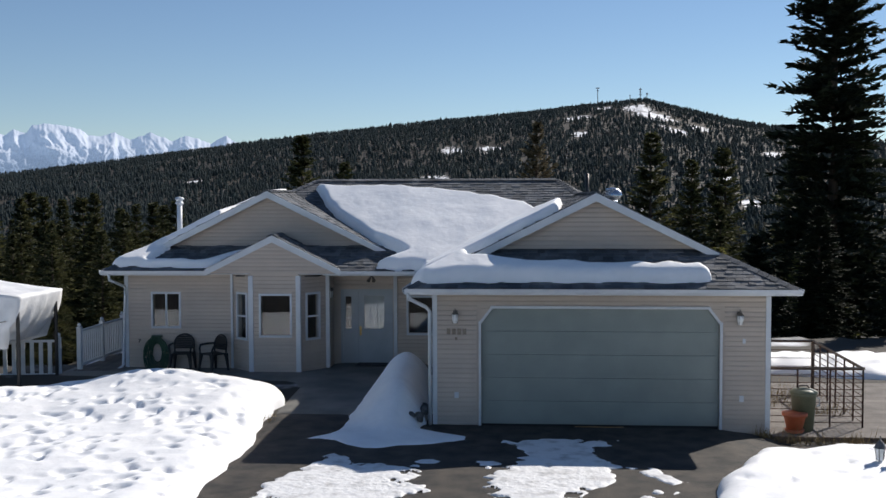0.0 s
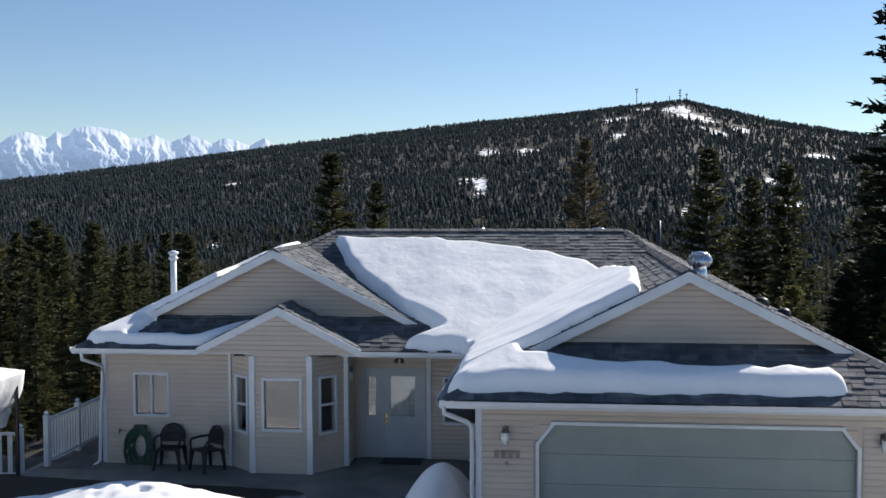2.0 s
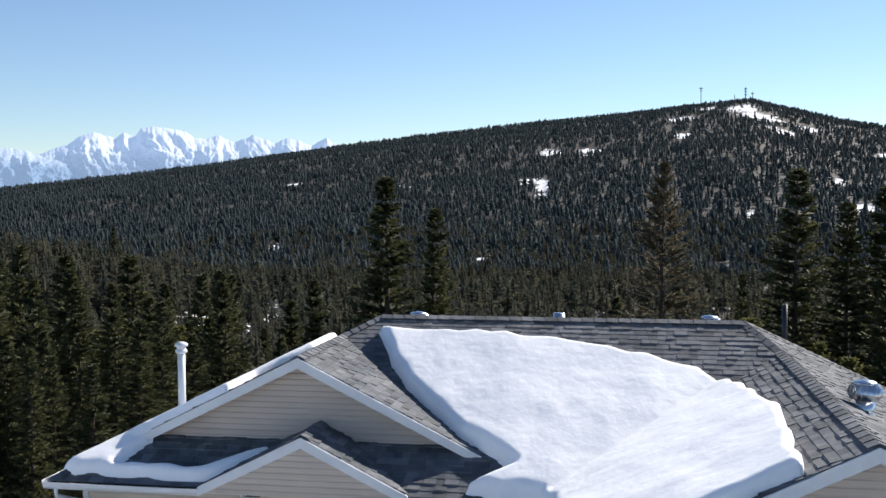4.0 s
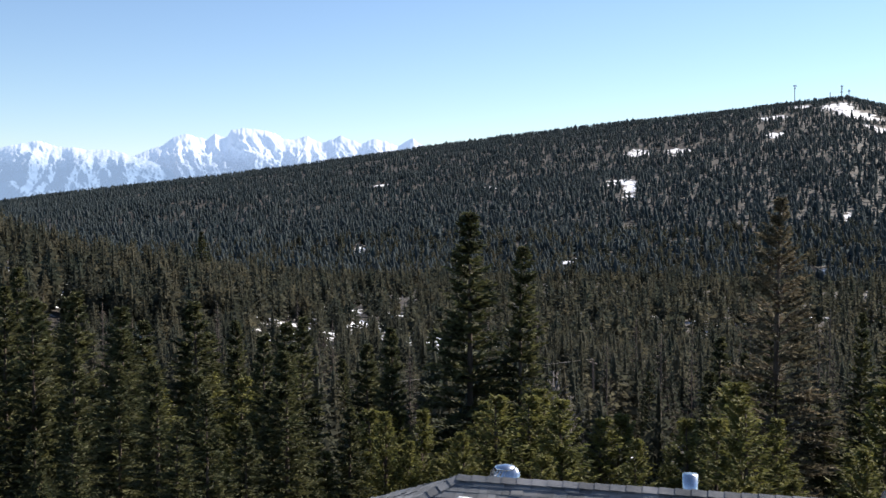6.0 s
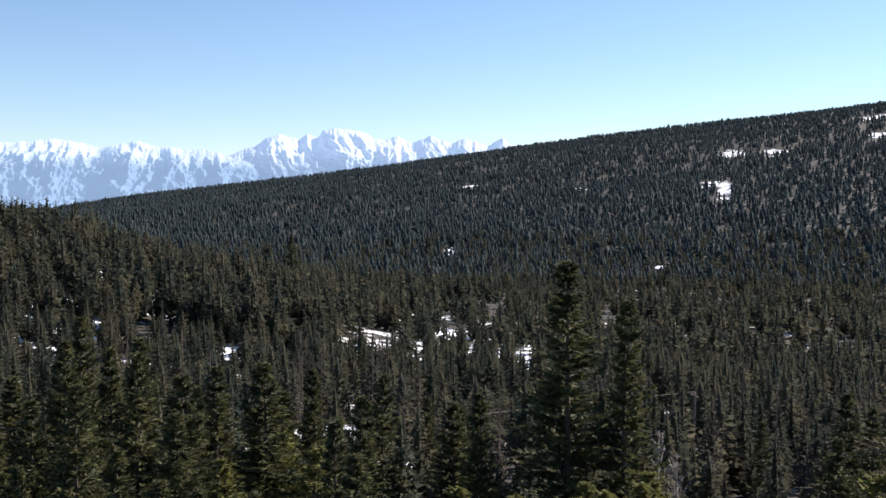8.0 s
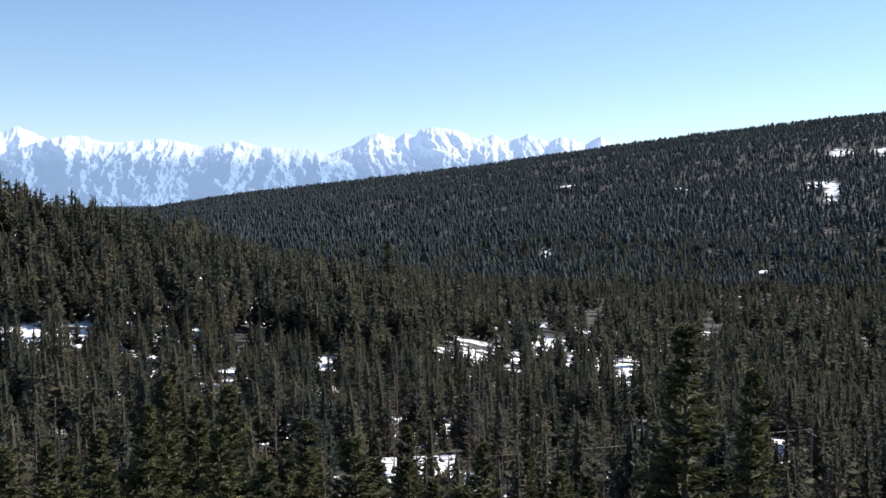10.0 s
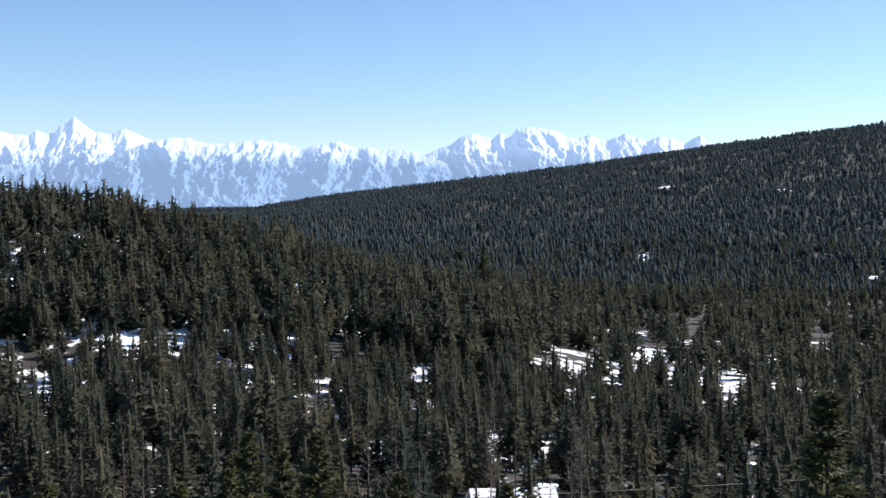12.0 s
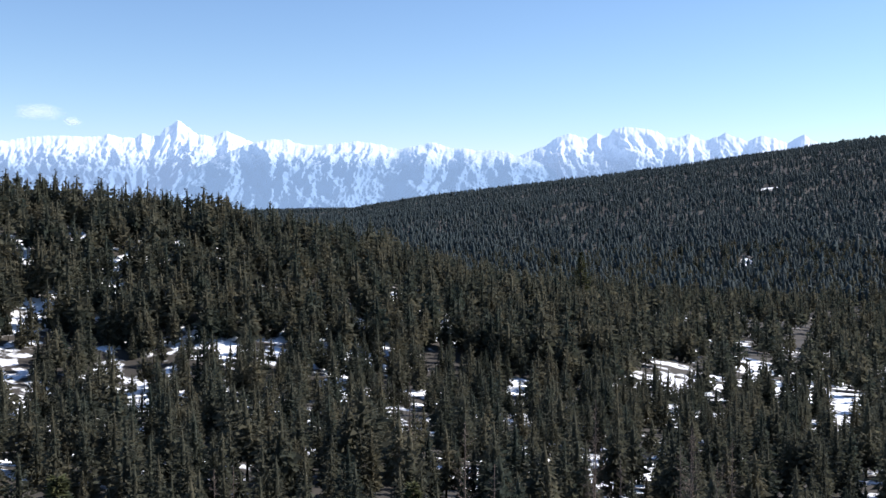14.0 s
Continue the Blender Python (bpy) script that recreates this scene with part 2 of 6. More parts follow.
def ground_sheet():
    az = np.radians(np.concatenate([np.arange(-180, -70, 4.0), np.arange(-70, 28, 0.2), np.arange(28, 180, 4.0)]))
    rr = np.concatenate([np.arange(0.5, 20, 0.8), np.geomspace(20, 700, 130), np.linspace(715, 2650, 95), [2800, 3200, 3800, 4900]])
    A, R = np.meshgrid(az, rr)
    X, Y = R * np.sin(A), R * np.cos(A)
    Z = land(X, Y)
    nr, na = A.shape
    i = np.arange(nr - 1)[:, None] * na + np.arange(na)[None, :]
    j = np.arange(nr - 1)[:, None] * na + (np.arange(na)[None, :] + 1) % na
    f = np.stack([i, j, j + na, i + na], -1).reshape(-1, 4)[:, ::-1]
    me = mesh_of("ground", np.stack([X, Y, Z], -1).reshape(-1, 3), f, None, True)
    at = me.attributes.new("open_snow", "FLOAT", "POINT")
    at.data.foreach_set("value", bare_snow(X, Y).astype(np.float32).ravel())
    m = bpy.data.materials.new("forest_floor")
    m.use_nodes = True
    N, L = m.node_tree.nodes, m.node_tree.links
    b = N["Principled BSDF"]
    tc = N.new("ShaderNodeTexCoord")
    big, mid, fine = (N.new("ShaderNodeTexNoise") for _ in range(3))
    for n, s in ((big, 0.04), (mid, 0.22), (fine, 1.2)):
        n.inputs["Scale"].default_value, n.inputs["Detail"].default_value = s, 6
        L.new(tc.outputs["Object"], n.inputs["Vector"])
    soil = N.new("ShaderNodeMix")
    soil.data_type = "RGBA"
    soil.inputs[6].default_value, soil.inputs[7].default_value = (0.018, 0.016, 0.013, 1), (0.05, 0.042, 0.032, 1)
    L.new(fine.outputs[0], soil.inputs[0])
    attr = N.new("ShaderNodeAttribute")
    attr.attribute_name = "open_snow"
    add = N.new("ShaderNodeMath")
    add.operation = "ADD"
    L.new(big.outputs[0], add.inputs[0])
    L.new(mid.outputs[0], add.inputs[1])
    add2 = N.new("ShaderNodeMath")
    add2.operation = "MULTIPLY_ADD"
    add2.inputs[1].default_value = 0.27
    L.new(attr.outputs["Fac"], add2.inputs[0])
    L.new(add.outputs[0], add2.inputs[2])
    mask = N.new("ShaderNodeMapRange")
    mask.inputs[1].default_value, mask.inputs[2].default_value = 1.10, 1.18
    L.new(add2.outputs[0], mask.inputs[0])
    mix = N.new("ShaderNodeMix")
    mix.data_type = "RGBA"
    mix.inputs[7].default_value = (0.82, 0.84, 0.87, 1)
    L.new(mask.outputs[0], mix.inputs[0])
    L.new(soil.outputs[2], mix.inputs[6])
    L.new(mix.outputs[2], b.inputs["Base Color"])
    b.inputs["Roughness"].default_value = 0.85
    me.materials.append(m)
    return tagged(new("ground", me), "forest floor of soil and old snow patches", "ground", kind="structure")


ground_sheet()


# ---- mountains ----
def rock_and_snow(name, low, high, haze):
    """Snow above a ragged line, bluish forest and rock below it, with air haze painted in as colour and glow."""
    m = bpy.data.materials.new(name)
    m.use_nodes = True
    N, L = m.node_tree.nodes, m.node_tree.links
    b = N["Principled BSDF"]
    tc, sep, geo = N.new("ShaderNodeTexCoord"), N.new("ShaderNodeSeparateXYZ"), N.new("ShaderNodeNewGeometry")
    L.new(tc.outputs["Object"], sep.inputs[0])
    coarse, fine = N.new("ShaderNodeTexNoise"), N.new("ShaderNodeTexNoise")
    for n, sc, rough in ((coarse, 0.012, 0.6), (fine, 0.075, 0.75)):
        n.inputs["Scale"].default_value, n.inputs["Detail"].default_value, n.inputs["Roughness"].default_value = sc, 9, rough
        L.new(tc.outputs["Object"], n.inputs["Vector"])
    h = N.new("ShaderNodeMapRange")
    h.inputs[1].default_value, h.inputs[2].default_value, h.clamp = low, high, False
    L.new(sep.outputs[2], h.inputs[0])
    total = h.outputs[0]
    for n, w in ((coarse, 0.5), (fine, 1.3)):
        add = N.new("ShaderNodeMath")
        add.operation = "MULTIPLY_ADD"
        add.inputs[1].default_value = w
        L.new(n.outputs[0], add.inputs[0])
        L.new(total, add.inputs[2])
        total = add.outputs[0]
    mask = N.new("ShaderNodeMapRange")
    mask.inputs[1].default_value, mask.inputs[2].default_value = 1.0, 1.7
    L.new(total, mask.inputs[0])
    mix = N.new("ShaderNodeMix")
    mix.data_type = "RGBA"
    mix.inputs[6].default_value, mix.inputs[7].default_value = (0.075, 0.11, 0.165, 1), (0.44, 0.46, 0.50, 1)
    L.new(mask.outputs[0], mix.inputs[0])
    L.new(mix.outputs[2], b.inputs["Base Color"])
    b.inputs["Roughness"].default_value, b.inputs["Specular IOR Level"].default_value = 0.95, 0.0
    # blue emission stands in for the air haze before the slopes
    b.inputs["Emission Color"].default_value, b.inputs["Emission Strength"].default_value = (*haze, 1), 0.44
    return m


def range_of_peaks(label, crest_az, crest_el, radius, depth, seed, material, rugged=1.0):
    """One range: a crest line with spurs and gullies that branch down its near side."""
    az = np.arange(crest_az[0], crest_az[-1], 0.05)
    v = np.linspace(0, 1, 110)
    A, V = np.meshgrid(az, v)
    E = np.interp(A, crest_az, crest_el)
    E = E + 0.055 * np.array([noise.fractal((a * 3.1, seed, 0.5), 0.6, 2.1, 5) for a in az])[None, :] * rugged
    flat = np.stack([A, V], -1).reshape(-1, 2)
    drift = np.array([noise.noise((a * 0.35, w * 1.5, seed + 9.0)) for a, w in flat]).reshape(A.shape)
    U = A + 1.1 * (1 - V) * math.cos(seed) + 0.9 * drift
    flat = np.stack([U, V], -1).reshape(-1, 2)
    spur = np.array([noise.ridged_multi_fractal((a * 0.36, w * 1.25, seed), 0.75, 2.15, 7, 1.0, 2.0) for a, w in flat]).reshape(A.shape)
    fine = np.array([noise.ridged_multi_fractal((a * 1.3 + 0.9 * w, w * 4.4 - 0.4 * a, seed + 4.1), 0.7, 2.2, 5, 1.0, 2.0) for a, w in flat]).reshape(A.shape)
    spur, fine = spur - spur.mean(), fine - fine.mean()
    fade = np.clip((1.0 - V) * 4, 0, 1)
    R = radius - depth * (1 - V) - (85 * spur + 40 * fine) * fade * rugged
    top = 17 + radius * np.tan(np.radians(E))
    Z = -70 + (top + 70) * (0.8 * V + 0.2 * V ** 3) + (24 * spur + 12 * fine) * np.sin(np.pi * V) * rugged
    X, Y = R * np.sin(np.radians(A)), R * np.cos(np.radians(A))
    nr, na = A.shape
    i = np.arange(nr - 1)[:, None] * na + np.arange(na - 1)[None, :]
    f = np.stack([i, i + 1, i + 1 + na, i + na], -1).reshape(-1, 4)
    tagged(piece("backdrop", np.stack([X, Y, Z], -1).reshape(-1, 3), f, material, None, label, True), category="mountains", kind="structure")


# the last colour is the painted haze glow, darker for the low hill
FAR_PEAKS = rock_and_snow("hazed_snowy_rock", 105, 270, (0.35, 0.50, 0.74))
NEAR_PEAKS = rock_and_snow("hazed_forested_rock", 115, 260, (0.33, 0.49, 0.73))
LOW_HILL = rock_and_snow("hazed_wooded_hill", 600, 900, (0.13, 0.20, 0.34))
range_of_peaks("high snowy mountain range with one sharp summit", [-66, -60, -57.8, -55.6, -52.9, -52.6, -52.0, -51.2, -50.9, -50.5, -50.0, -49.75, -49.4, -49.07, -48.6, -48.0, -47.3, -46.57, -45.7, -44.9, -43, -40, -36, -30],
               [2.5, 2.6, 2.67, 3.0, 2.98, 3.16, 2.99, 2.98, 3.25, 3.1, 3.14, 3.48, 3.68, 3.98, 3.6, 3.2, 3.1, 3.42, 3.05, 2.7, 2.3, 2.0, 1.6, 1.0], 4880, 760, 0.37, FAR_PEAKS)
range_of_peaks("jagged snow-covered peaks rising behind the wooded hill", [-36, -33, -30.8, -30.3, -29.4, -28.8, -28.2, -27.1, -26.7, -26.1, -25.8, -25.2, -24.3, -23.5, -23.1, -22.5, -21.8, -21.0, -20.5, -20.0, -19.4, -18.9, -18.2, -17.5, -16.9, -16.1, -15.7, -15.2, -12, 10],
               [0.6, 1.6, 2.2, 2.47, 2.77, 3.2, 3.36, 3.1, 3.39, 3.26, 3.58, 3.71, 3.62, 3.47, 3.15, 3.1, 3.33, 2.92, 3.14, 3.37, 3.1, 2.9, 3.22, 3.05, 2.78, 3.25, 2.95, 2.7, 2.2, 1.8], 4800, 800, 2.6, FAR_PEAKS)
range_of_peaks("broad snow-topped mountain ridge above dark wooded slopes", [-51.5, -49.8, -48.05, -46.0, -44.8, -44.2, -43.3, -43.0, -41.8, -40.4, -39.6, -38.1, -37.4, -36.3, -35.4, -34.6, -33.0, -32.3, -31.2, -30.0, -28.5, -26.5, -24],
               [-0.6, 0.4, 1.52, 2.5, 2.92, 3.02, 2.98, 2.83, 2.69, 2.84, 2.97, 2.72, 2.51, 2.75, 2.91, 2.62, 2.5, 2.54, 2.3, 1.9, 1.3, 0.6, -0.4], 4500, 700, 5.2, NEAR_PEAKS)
range_of_peaks("low dark wooded hill far down the valley, tinted blue for haze", [-46.5, -44.2, -43.2, -42.1, -41.0, -40.0, -38.0, -36.0], [-1.6, -1.0, -0.72, -0.58, -0.66, -0.86, -1.2, -1.7], 3650, 150, 8.1, LOW_HILL, 0.25)


def cloud_puff(az, el, half_w, half_h, seed):
    """A small soft-edged fair-weather cloud, far beyond the peaks."""
    m = bpy.data.materials.new("thin_cloud")
    m.use_nodes = True
    N, L = m.node_tree.nodes, m.node_tree.links
    tc, n, ln = N.new("ShaderNodeTexCoord"), N.new("ShaderNodeTexNoise"), N.new("ShaderNodeVectorMath")
    ln.operation = "LENGTH"
    n.inputs["Scale"].default_value, n.inputs["Detail"].default_value = 1.6, 7
    n.noise_dimensions = "4D"
    n.inputs["W"].default_value = seed
    L.new(tc.outputs["Object"], n.inputs["Vector"])
    L.new(tc.outputs["Object"], ln.inputs[0])
    a = N.new("ShaderNodeMath")
    a.operation = "MULTIPLY_ADD"
    a.inputs[1].default_value = -1.0
    L.new(ln.outputs["Value"], a.inputs[0])
    L.new(n.outputs[0], a.inputs[2])
    r = N.new("ShaderNodeMapRange")
    r.inputs[1].default_value, r.inputs[2].default_value, r.inputs[4].default_value = -0.35, 0.35, 0.55
    L.new(a.outputs[0], r.inputs[0])
    b = N["Principled BSDF"]
    b.inputs["Base Color"].default_value = (0.8, 0.8, 0.82, 1)
    # faint emission stands in for sunlight scattered through the cloud
    b.inputs["Emission Color"].default_value, b.inputs["Emission Strength"].default_value = (0.80, 0.80, 0.84, 1), 0.45
    L.new(r.outputs[0], b.inputs["Alpha"])
    V = [(x, y, 0.12 * (1 - x * x) * (1 - y * y)) for y in np.linspace(-1, 1, 9) for x in np.linspace(-1, 1, 15)]
    F = [(j * 15 + i, j * 15 + i + 1, (j + 1) * 15 + i + 1, (j + 1) * 15 + i) for j in range(8) for i in range(14)]
    c = piece("cloud", V, F, m, None, "small pale fair-weather cloud over the mountains", True)
    d = Vector((math.sin(radians(az)) * math.cos(radians(el)), math.cos(radians(az)) * math.cos(radians(el)), math.sin(radians(el))))
    c.matrix_basis = look(d * 4930, (0, 0, 0)) @ Matrix.Rotation(math.pi, 4, "Y") @ Matrix.Diagonal((4930 * radians(half_w), 4930 * radians(half_h), 20, 1))
    c.visible_shadow = False
    tagged(c, category="cloud", kind="structure")


cloud_puff(-55.9, 4.38, 1.35, 0.55, 1.0)
cloud_puff(-54.3, 3.93, 0.6, 0.3, 5.0)


# ---- trees ----
def sprays(P, D, length, width, rng, flat=1.0):
    """Needle sprays: one slim triangle each, from P along D, lying nearly level."""
    n = len(P)
    D = D / np.linalg.norm(D, axis=1, keepdims=True)
    side = np.cross(D, np.array([0, 0, 1.0]) + rng.normal(0, flat, (n, 3)))
    side /= np.linalg.norm(side, axis=1, keepdims=True) + 1e-9
    w = (width * rng.uniform(0.6, 1.4, n))[:, None] * side
    l = (length * rng.uniform(0.6, 1.3, n))[:, None]
    V = np.stack([P + w, P + D * l, P - w], 1).reshape(-1, 3)
    return V, np.arange(3 * n).reshape(n, 3)


def crown(rng, H, R, start, whorls, per, steps, spray, width, lift=0.1, droop=0.25, shape=0.85, tuft=0.0):
    """Points and directions of a conifer's sprays, and its limbs as (root, tip)."""
    Ps, Ds, Ls, limbs = [], [], [], []
    for i in range(whorls):
        q = (i + rng.uniform(-0.3, 0.3)) / (whorls - 1)
        q = min(max(q, 0), 0.995)
        h = H * (start + (1 - start) * q)
        L0 = R * (1 - q) ** shape * (0.75 + 0.25 * min(1, q * 6 + 0.3))
        for k in range(per):
            L = (L0 * rng.uniform(0.55, 1.15) + 0.10)
            if rng.uniform() < 0.06:
                continue
            a = rng.uniform(0, 6.283)
            out = np.array([math.cos(a), math.sin(a), 0.0])
            up = lift + 0.9 * q ** 2 + rng.uniform(-0.12, 0.12)
            n = max(3, int(steps * (0.35 + 0.65 * L / max(R, 0.1))))
            s = np.linspace(0.15 if not tuft else tuft, 1, n) + rng.uniform(-0.04, 0.04, n)
            pts = out[None] * (s * L)[:, None]
            pts[:, 2] = h + s * L * up - droop * (1 - q) * (s * L) ** 2 / max(R, 0.5)
            limbs.append(((0, 0, h), tuple(pts[-1])))
            side = np.array([-out[1], out[0], 0.0])
            for sg in (-1, 1, 0):
                d = out[None] * rng.uniform(0.35, 1.0, n)[:, None] + side[None] * (sg * rng.uniform(0.5, 1.1, n))[:, None]
                d[:, 2] += rng.uniform(-0.35, 0.25, n) + (0.35 if sg == 0 else 0)
                Ps.append(pts)
                Ds.append(d)
                Ls.append(spray * (1.15 - 0.55 * s) * (0.55 + 0.45 * L / R))
    return np.concatenate(Ps), np.concatenate(Ds), np.concatenate(Ls), limbs


def trunk_mesh(bm, rng, H, r, limbs=(), limb_r=0.03):
    n = 7
    bend = rng.uniform(-0.15, 0.15, 2)
    tube(bm, [(bend[0] * math.sin(3 * i / n), bend[1] * math.sin(2 * i / n), H * i / n - (0.6 if i == 0 else 0)) for i in range(n + 1)], [r * (1 - i / n) ** 0.8 + 0.012 for i in range(n + 1)], 8)
    for a, b in limbs:
        L = math.dist(a, b)
        mid = [(p + q) / 2 for p, q in zip(a, b)]
        mid[2] += 0.04 * L
        tube(bm, [a, mid, b], [limb_r * (0.4 + 0.2 * L), limb_r * (0.25 + 0.12 * L), 0.006], 4, False)


def make_tree(name, label, category, seed, H, R, needles, start=0.08, whorls=30, per=6, steps=9, spray=0.5, width=0.07, lift=0.1, droop=0.25, shape=0.85, tuft=0.0, limb_every=3, trunk=0.16, group="", bark=None):
    rng = np.random.RandomState(seed)
    t = thing(name, label, category, group)
    P, D, L, limbs = crown(rng, H, R, start, whorls, per, steps, spray, width, lift, droop, shape, tuft)
    V, F = sprays(P, D, L, width, rng)
    bm = bmesh.new()
    trunk_mesh(bm, rng, H * 0.995, trunk, limbs[::limb_every])
    part("trunk", bm, bark or BARK, t, smooth=True)
    piece("crown", V, F, needles, t)
    return t


def bare_tree(name, label, category, seed, H, R, material, whorls=26, per=5, up=0.15, twigs=5):
    rng = np.random.RandomState(seed)
    t = thing(name, label, category)
    bm = bmesh.new()
    trunk_mesh(bm, rng, H, 0.10)
    part("trunk", bm, material, t, smooth=True)
    P, D, L = [], [], []
    for i in range(whorls):
        q = (i + rng.uniform(0, 1)) / whorls
        h = H * (0.15 + 0.83 * q)
        for k in range(per):
            l = R * (1 - q) ** 0.7 * rng.uniform(0.4, 1.1) + 0.15
            a = rng.uniform(0, 6.283)
            d = np.array([math.cos(a), math.sin(a), up + rng.uniform(-0.2, 0.2) + 0.5 * q])
            P.append((0, 0, h)), D.append(d), L.append(l)
            for m in range(twigs):
                s = rng.uniform(0.3, 0.95)
                P.append(np.array((0, 0, h)) + d / np.linalg.norm(d) * l * s)
                D.append(d + rng.normal(0, 0.7, 3)), L.append(l * 0.35)
    P, D, L = np.array(P, float), np.array(D), np.array(L)
    V, F = sprays(P, D, L, 0.018, rng)
    piece("branches", V, F, material, t)
    return t


def put(tree, x, y, size=1.0, wide=1.0, turn=0.0, top=None, height=None):
    """A copy of the tree at x, y on the ground; top: the height of its tip above the yard."""
    g = float(land(x, y))
    if top is not None:
        size = (top - g) / height
    return copy_thing(tree, pose(x, y, g - 0.1, rz=turn) @ Matrix.Diagonal((size * wide, size * wide, size, 1)))

# ---- woods ----
def far_template(rng, n, slim=0.8, start=0.12, full=0.55):
    """A small conifer of height 1 and width 1: a ragged core, n drooping sprays over it, and a thin trunk."""
    def prof(q):
        return 0.5 * (1 - q) ** slim * (full + (1 - full) * min(1, q * 4.5)) + 0.012

    V, F = [], []
    lean = rng.uniform(-0.03, 0.03, 2)
    levels, sides = ((0.0, 0.5, 0.86), 4) if n < 40 else ((0.0, 0.4, 0.8), 5)
    for q in levels:
        for k in range(sides):
            a, r = 6.283 * (k + 0.5 * (q > 0.3)) / sides, (0.6 if n < 40 else 0.24) * prof(q) * rng.uniform(0.6, 1.2)
            V.append((r * math.cos(a) + lean[0] * q, r * math.sin(a) + lean[1] * q, start + (0.97 - start) * min(0.93, max(0, q + rng.uniform(-0.04, 0.04)))))
    for j in range(len(levels) - 1):
        for k in range(sides):
            a, b, c, d = j * sides + k, j * sides + (k + 1) % sides, (j + 1) * sides + (k + 1) % sides, (j + 1) * sides + k
            F += [(a, b, c), (a, c, d)]
    V.append((lean[0], lean[1], 0.97))
    F += [((len(levels) - 1) * sides + k, (len(levels) - 1) * sides + (k + 1) % sides, len(V) - 1) for k in range(sides)]
    size = min(0.42, 2.75 / n ** 0.5)
    lumps = rng.uniform(0.7, 1.15, (5, 9))
    for k in range(n):
        q = 1 - math.sqrt(rng.uniform(0.0, 1)) if rng.uniform() < 0.7 else rng.uniform(0, 0.97)
        a = 2.4 * k + rng.uniform(-0.5, 0.5)
        c, s = math.cos(a), math.sin(a)
        r = prof(q) * lumps[int(a % 6.283 / 1.2567) % 5, int(q * 8.99)]
        l = size * (0.13 + 0.87 * (1 - q) ** 0.8) * rng.uniform(0.55, 1.3)
        rho = rng.uniform(0.2, 0.72)
        p = np.array([rho * r * c + lean[0] * q, rho * r * s + lean[1] * q, start + (0.97 - start) * q])
        d = np.array([c, s, rng.uniform(-0.45, 0.45)]) + rng.normal(0, 0.4, 3)
        w = np.cross(d, rng.normal(0, 1, 3) + np.array([0, 0, 0.4]))
        w *= 0.60 * l / (np.linalg.norm(w) + 1e-6)
        d *= (0.92, 0.92, 0.42)
        w[2] *= 0.45
        b = len(V)
        V += [tuple(p - w), tuple(p + w), tuple(p + d * l)]
        F += [(b, b + 1, b + 2)]
    b = len(V)
    V += [(0.03, 0, 0), (-0.02, 0.03, 0), (-0.02, -0.03, 0), (0, 0, 0.6)]
    F += [(b, b + 1, b + 3), (b + 1, b + 2, b + 3), (b + 2, b, b + 3)]
    return np.array(V, float), np.array(F)


def wood(name, label, material, xy, heights, widths, templates, rng):
    Vs, Fs, off = [], [], 0
    z = land(xy[:, 0], xy[:, 1])
    pick = rng.randint(0, len(templates), len(xy))
    turn = rng.uniform(0, 6.283, len(xy))
    for k, (V, F) in enumerate(templates):
        sel = np.where(pick == k)[0]
        c, s = np.cos(turn[sel])[:, None], np.sin(turn[sel])[:, None]
        x, y = V[None, :, 0] * widths[sel][:, None], V[None, :, 1] * widths[sel][:, None]
        W = np.stack([x * c - y * s + xy[sel, 0][:, None], x * s + y * c + xy[sel, 1][:, None], V[None, :, 2] * heights[sel][:, None] + z[sel][:, None] - 0.3], -1)
        Vs.append(W.reshape(-1, 3))
        Fs.append((F[None] + (np.arange(len(sel)) * len(V))[:, None, None]).reshape(-1, 3) + off)
        off += len(sel) * len(V)
    ob = piece(name, np.concatenate(Vs), np.concatenate(Fs), material, None, label)
    return tagged(ob, category="forest", kind="stuff")


def scatter(rng, n, r0, r1, a0, a1, thin=0.72, even=0.0):
    r = np.where(rng.uniform(0, 1, n) < even, rng.uniform(r0, r1, n), np.sqrt(rng.uniform(r0 ** 2, r1 ** 2, n)))
    a = np.radians(rng.uniform(a0, a1, n))
    xy = np.stack([r * np.sin(a), r * np.cos(a)], -1)
    open_ = bare_snow(xy[:, 0], xy[:, 1], True)
    glade = smooth_noise(xy[:, 0], xy[:, 1], 45.0, 5)
    thin = thin - 0.12 * np.clip((-28 - np.degrees(a)) / 12, 0, 1) * (r < 330)
    keep = (rng.uniform(0, 1, n) > open_ * 0.97) & (glade < thin + rng.uniform(-0.2, 0.4, n))
    return xy[keep]


_rng = np.random.RandomState(11)
MID_T = [far_template(_rng, 150, 0.9, 0.10) for _ in range(7)] + [far_template(_rng, 140, 0.7, 0.2) for _ in range(6)] + [far_template(_rng, 110, 0.6, 0.3, 0.7) for _ in range(2)]
BIG_T = [far_template(_rng, 520, 0.9, 0.06) for _ in range(7)] + [far_template(_rng, 480, 0.7, 0.14) for _ in range(6)] + [far_template(_rng, 320, 0.5, 0.28, 0.7) for _ in range(3)]
FAR_T = [far_template(_rng, 9, 0.8, 0.08) for _ in range(8)] + [far_template(_rng, 9, 0.6, 0.15) for _ in range(4)]


def conifer_sizes(n, low, high):
    """Heights, a few of them tall, and widths in proportion."""
    h = _rng.uniform(low, high, n) * np.where(_rng.uniform(0, 1, n) < 0.07, 1.25, 1)
    return h, h * _rng.uniform(0.38, 0.60, n)


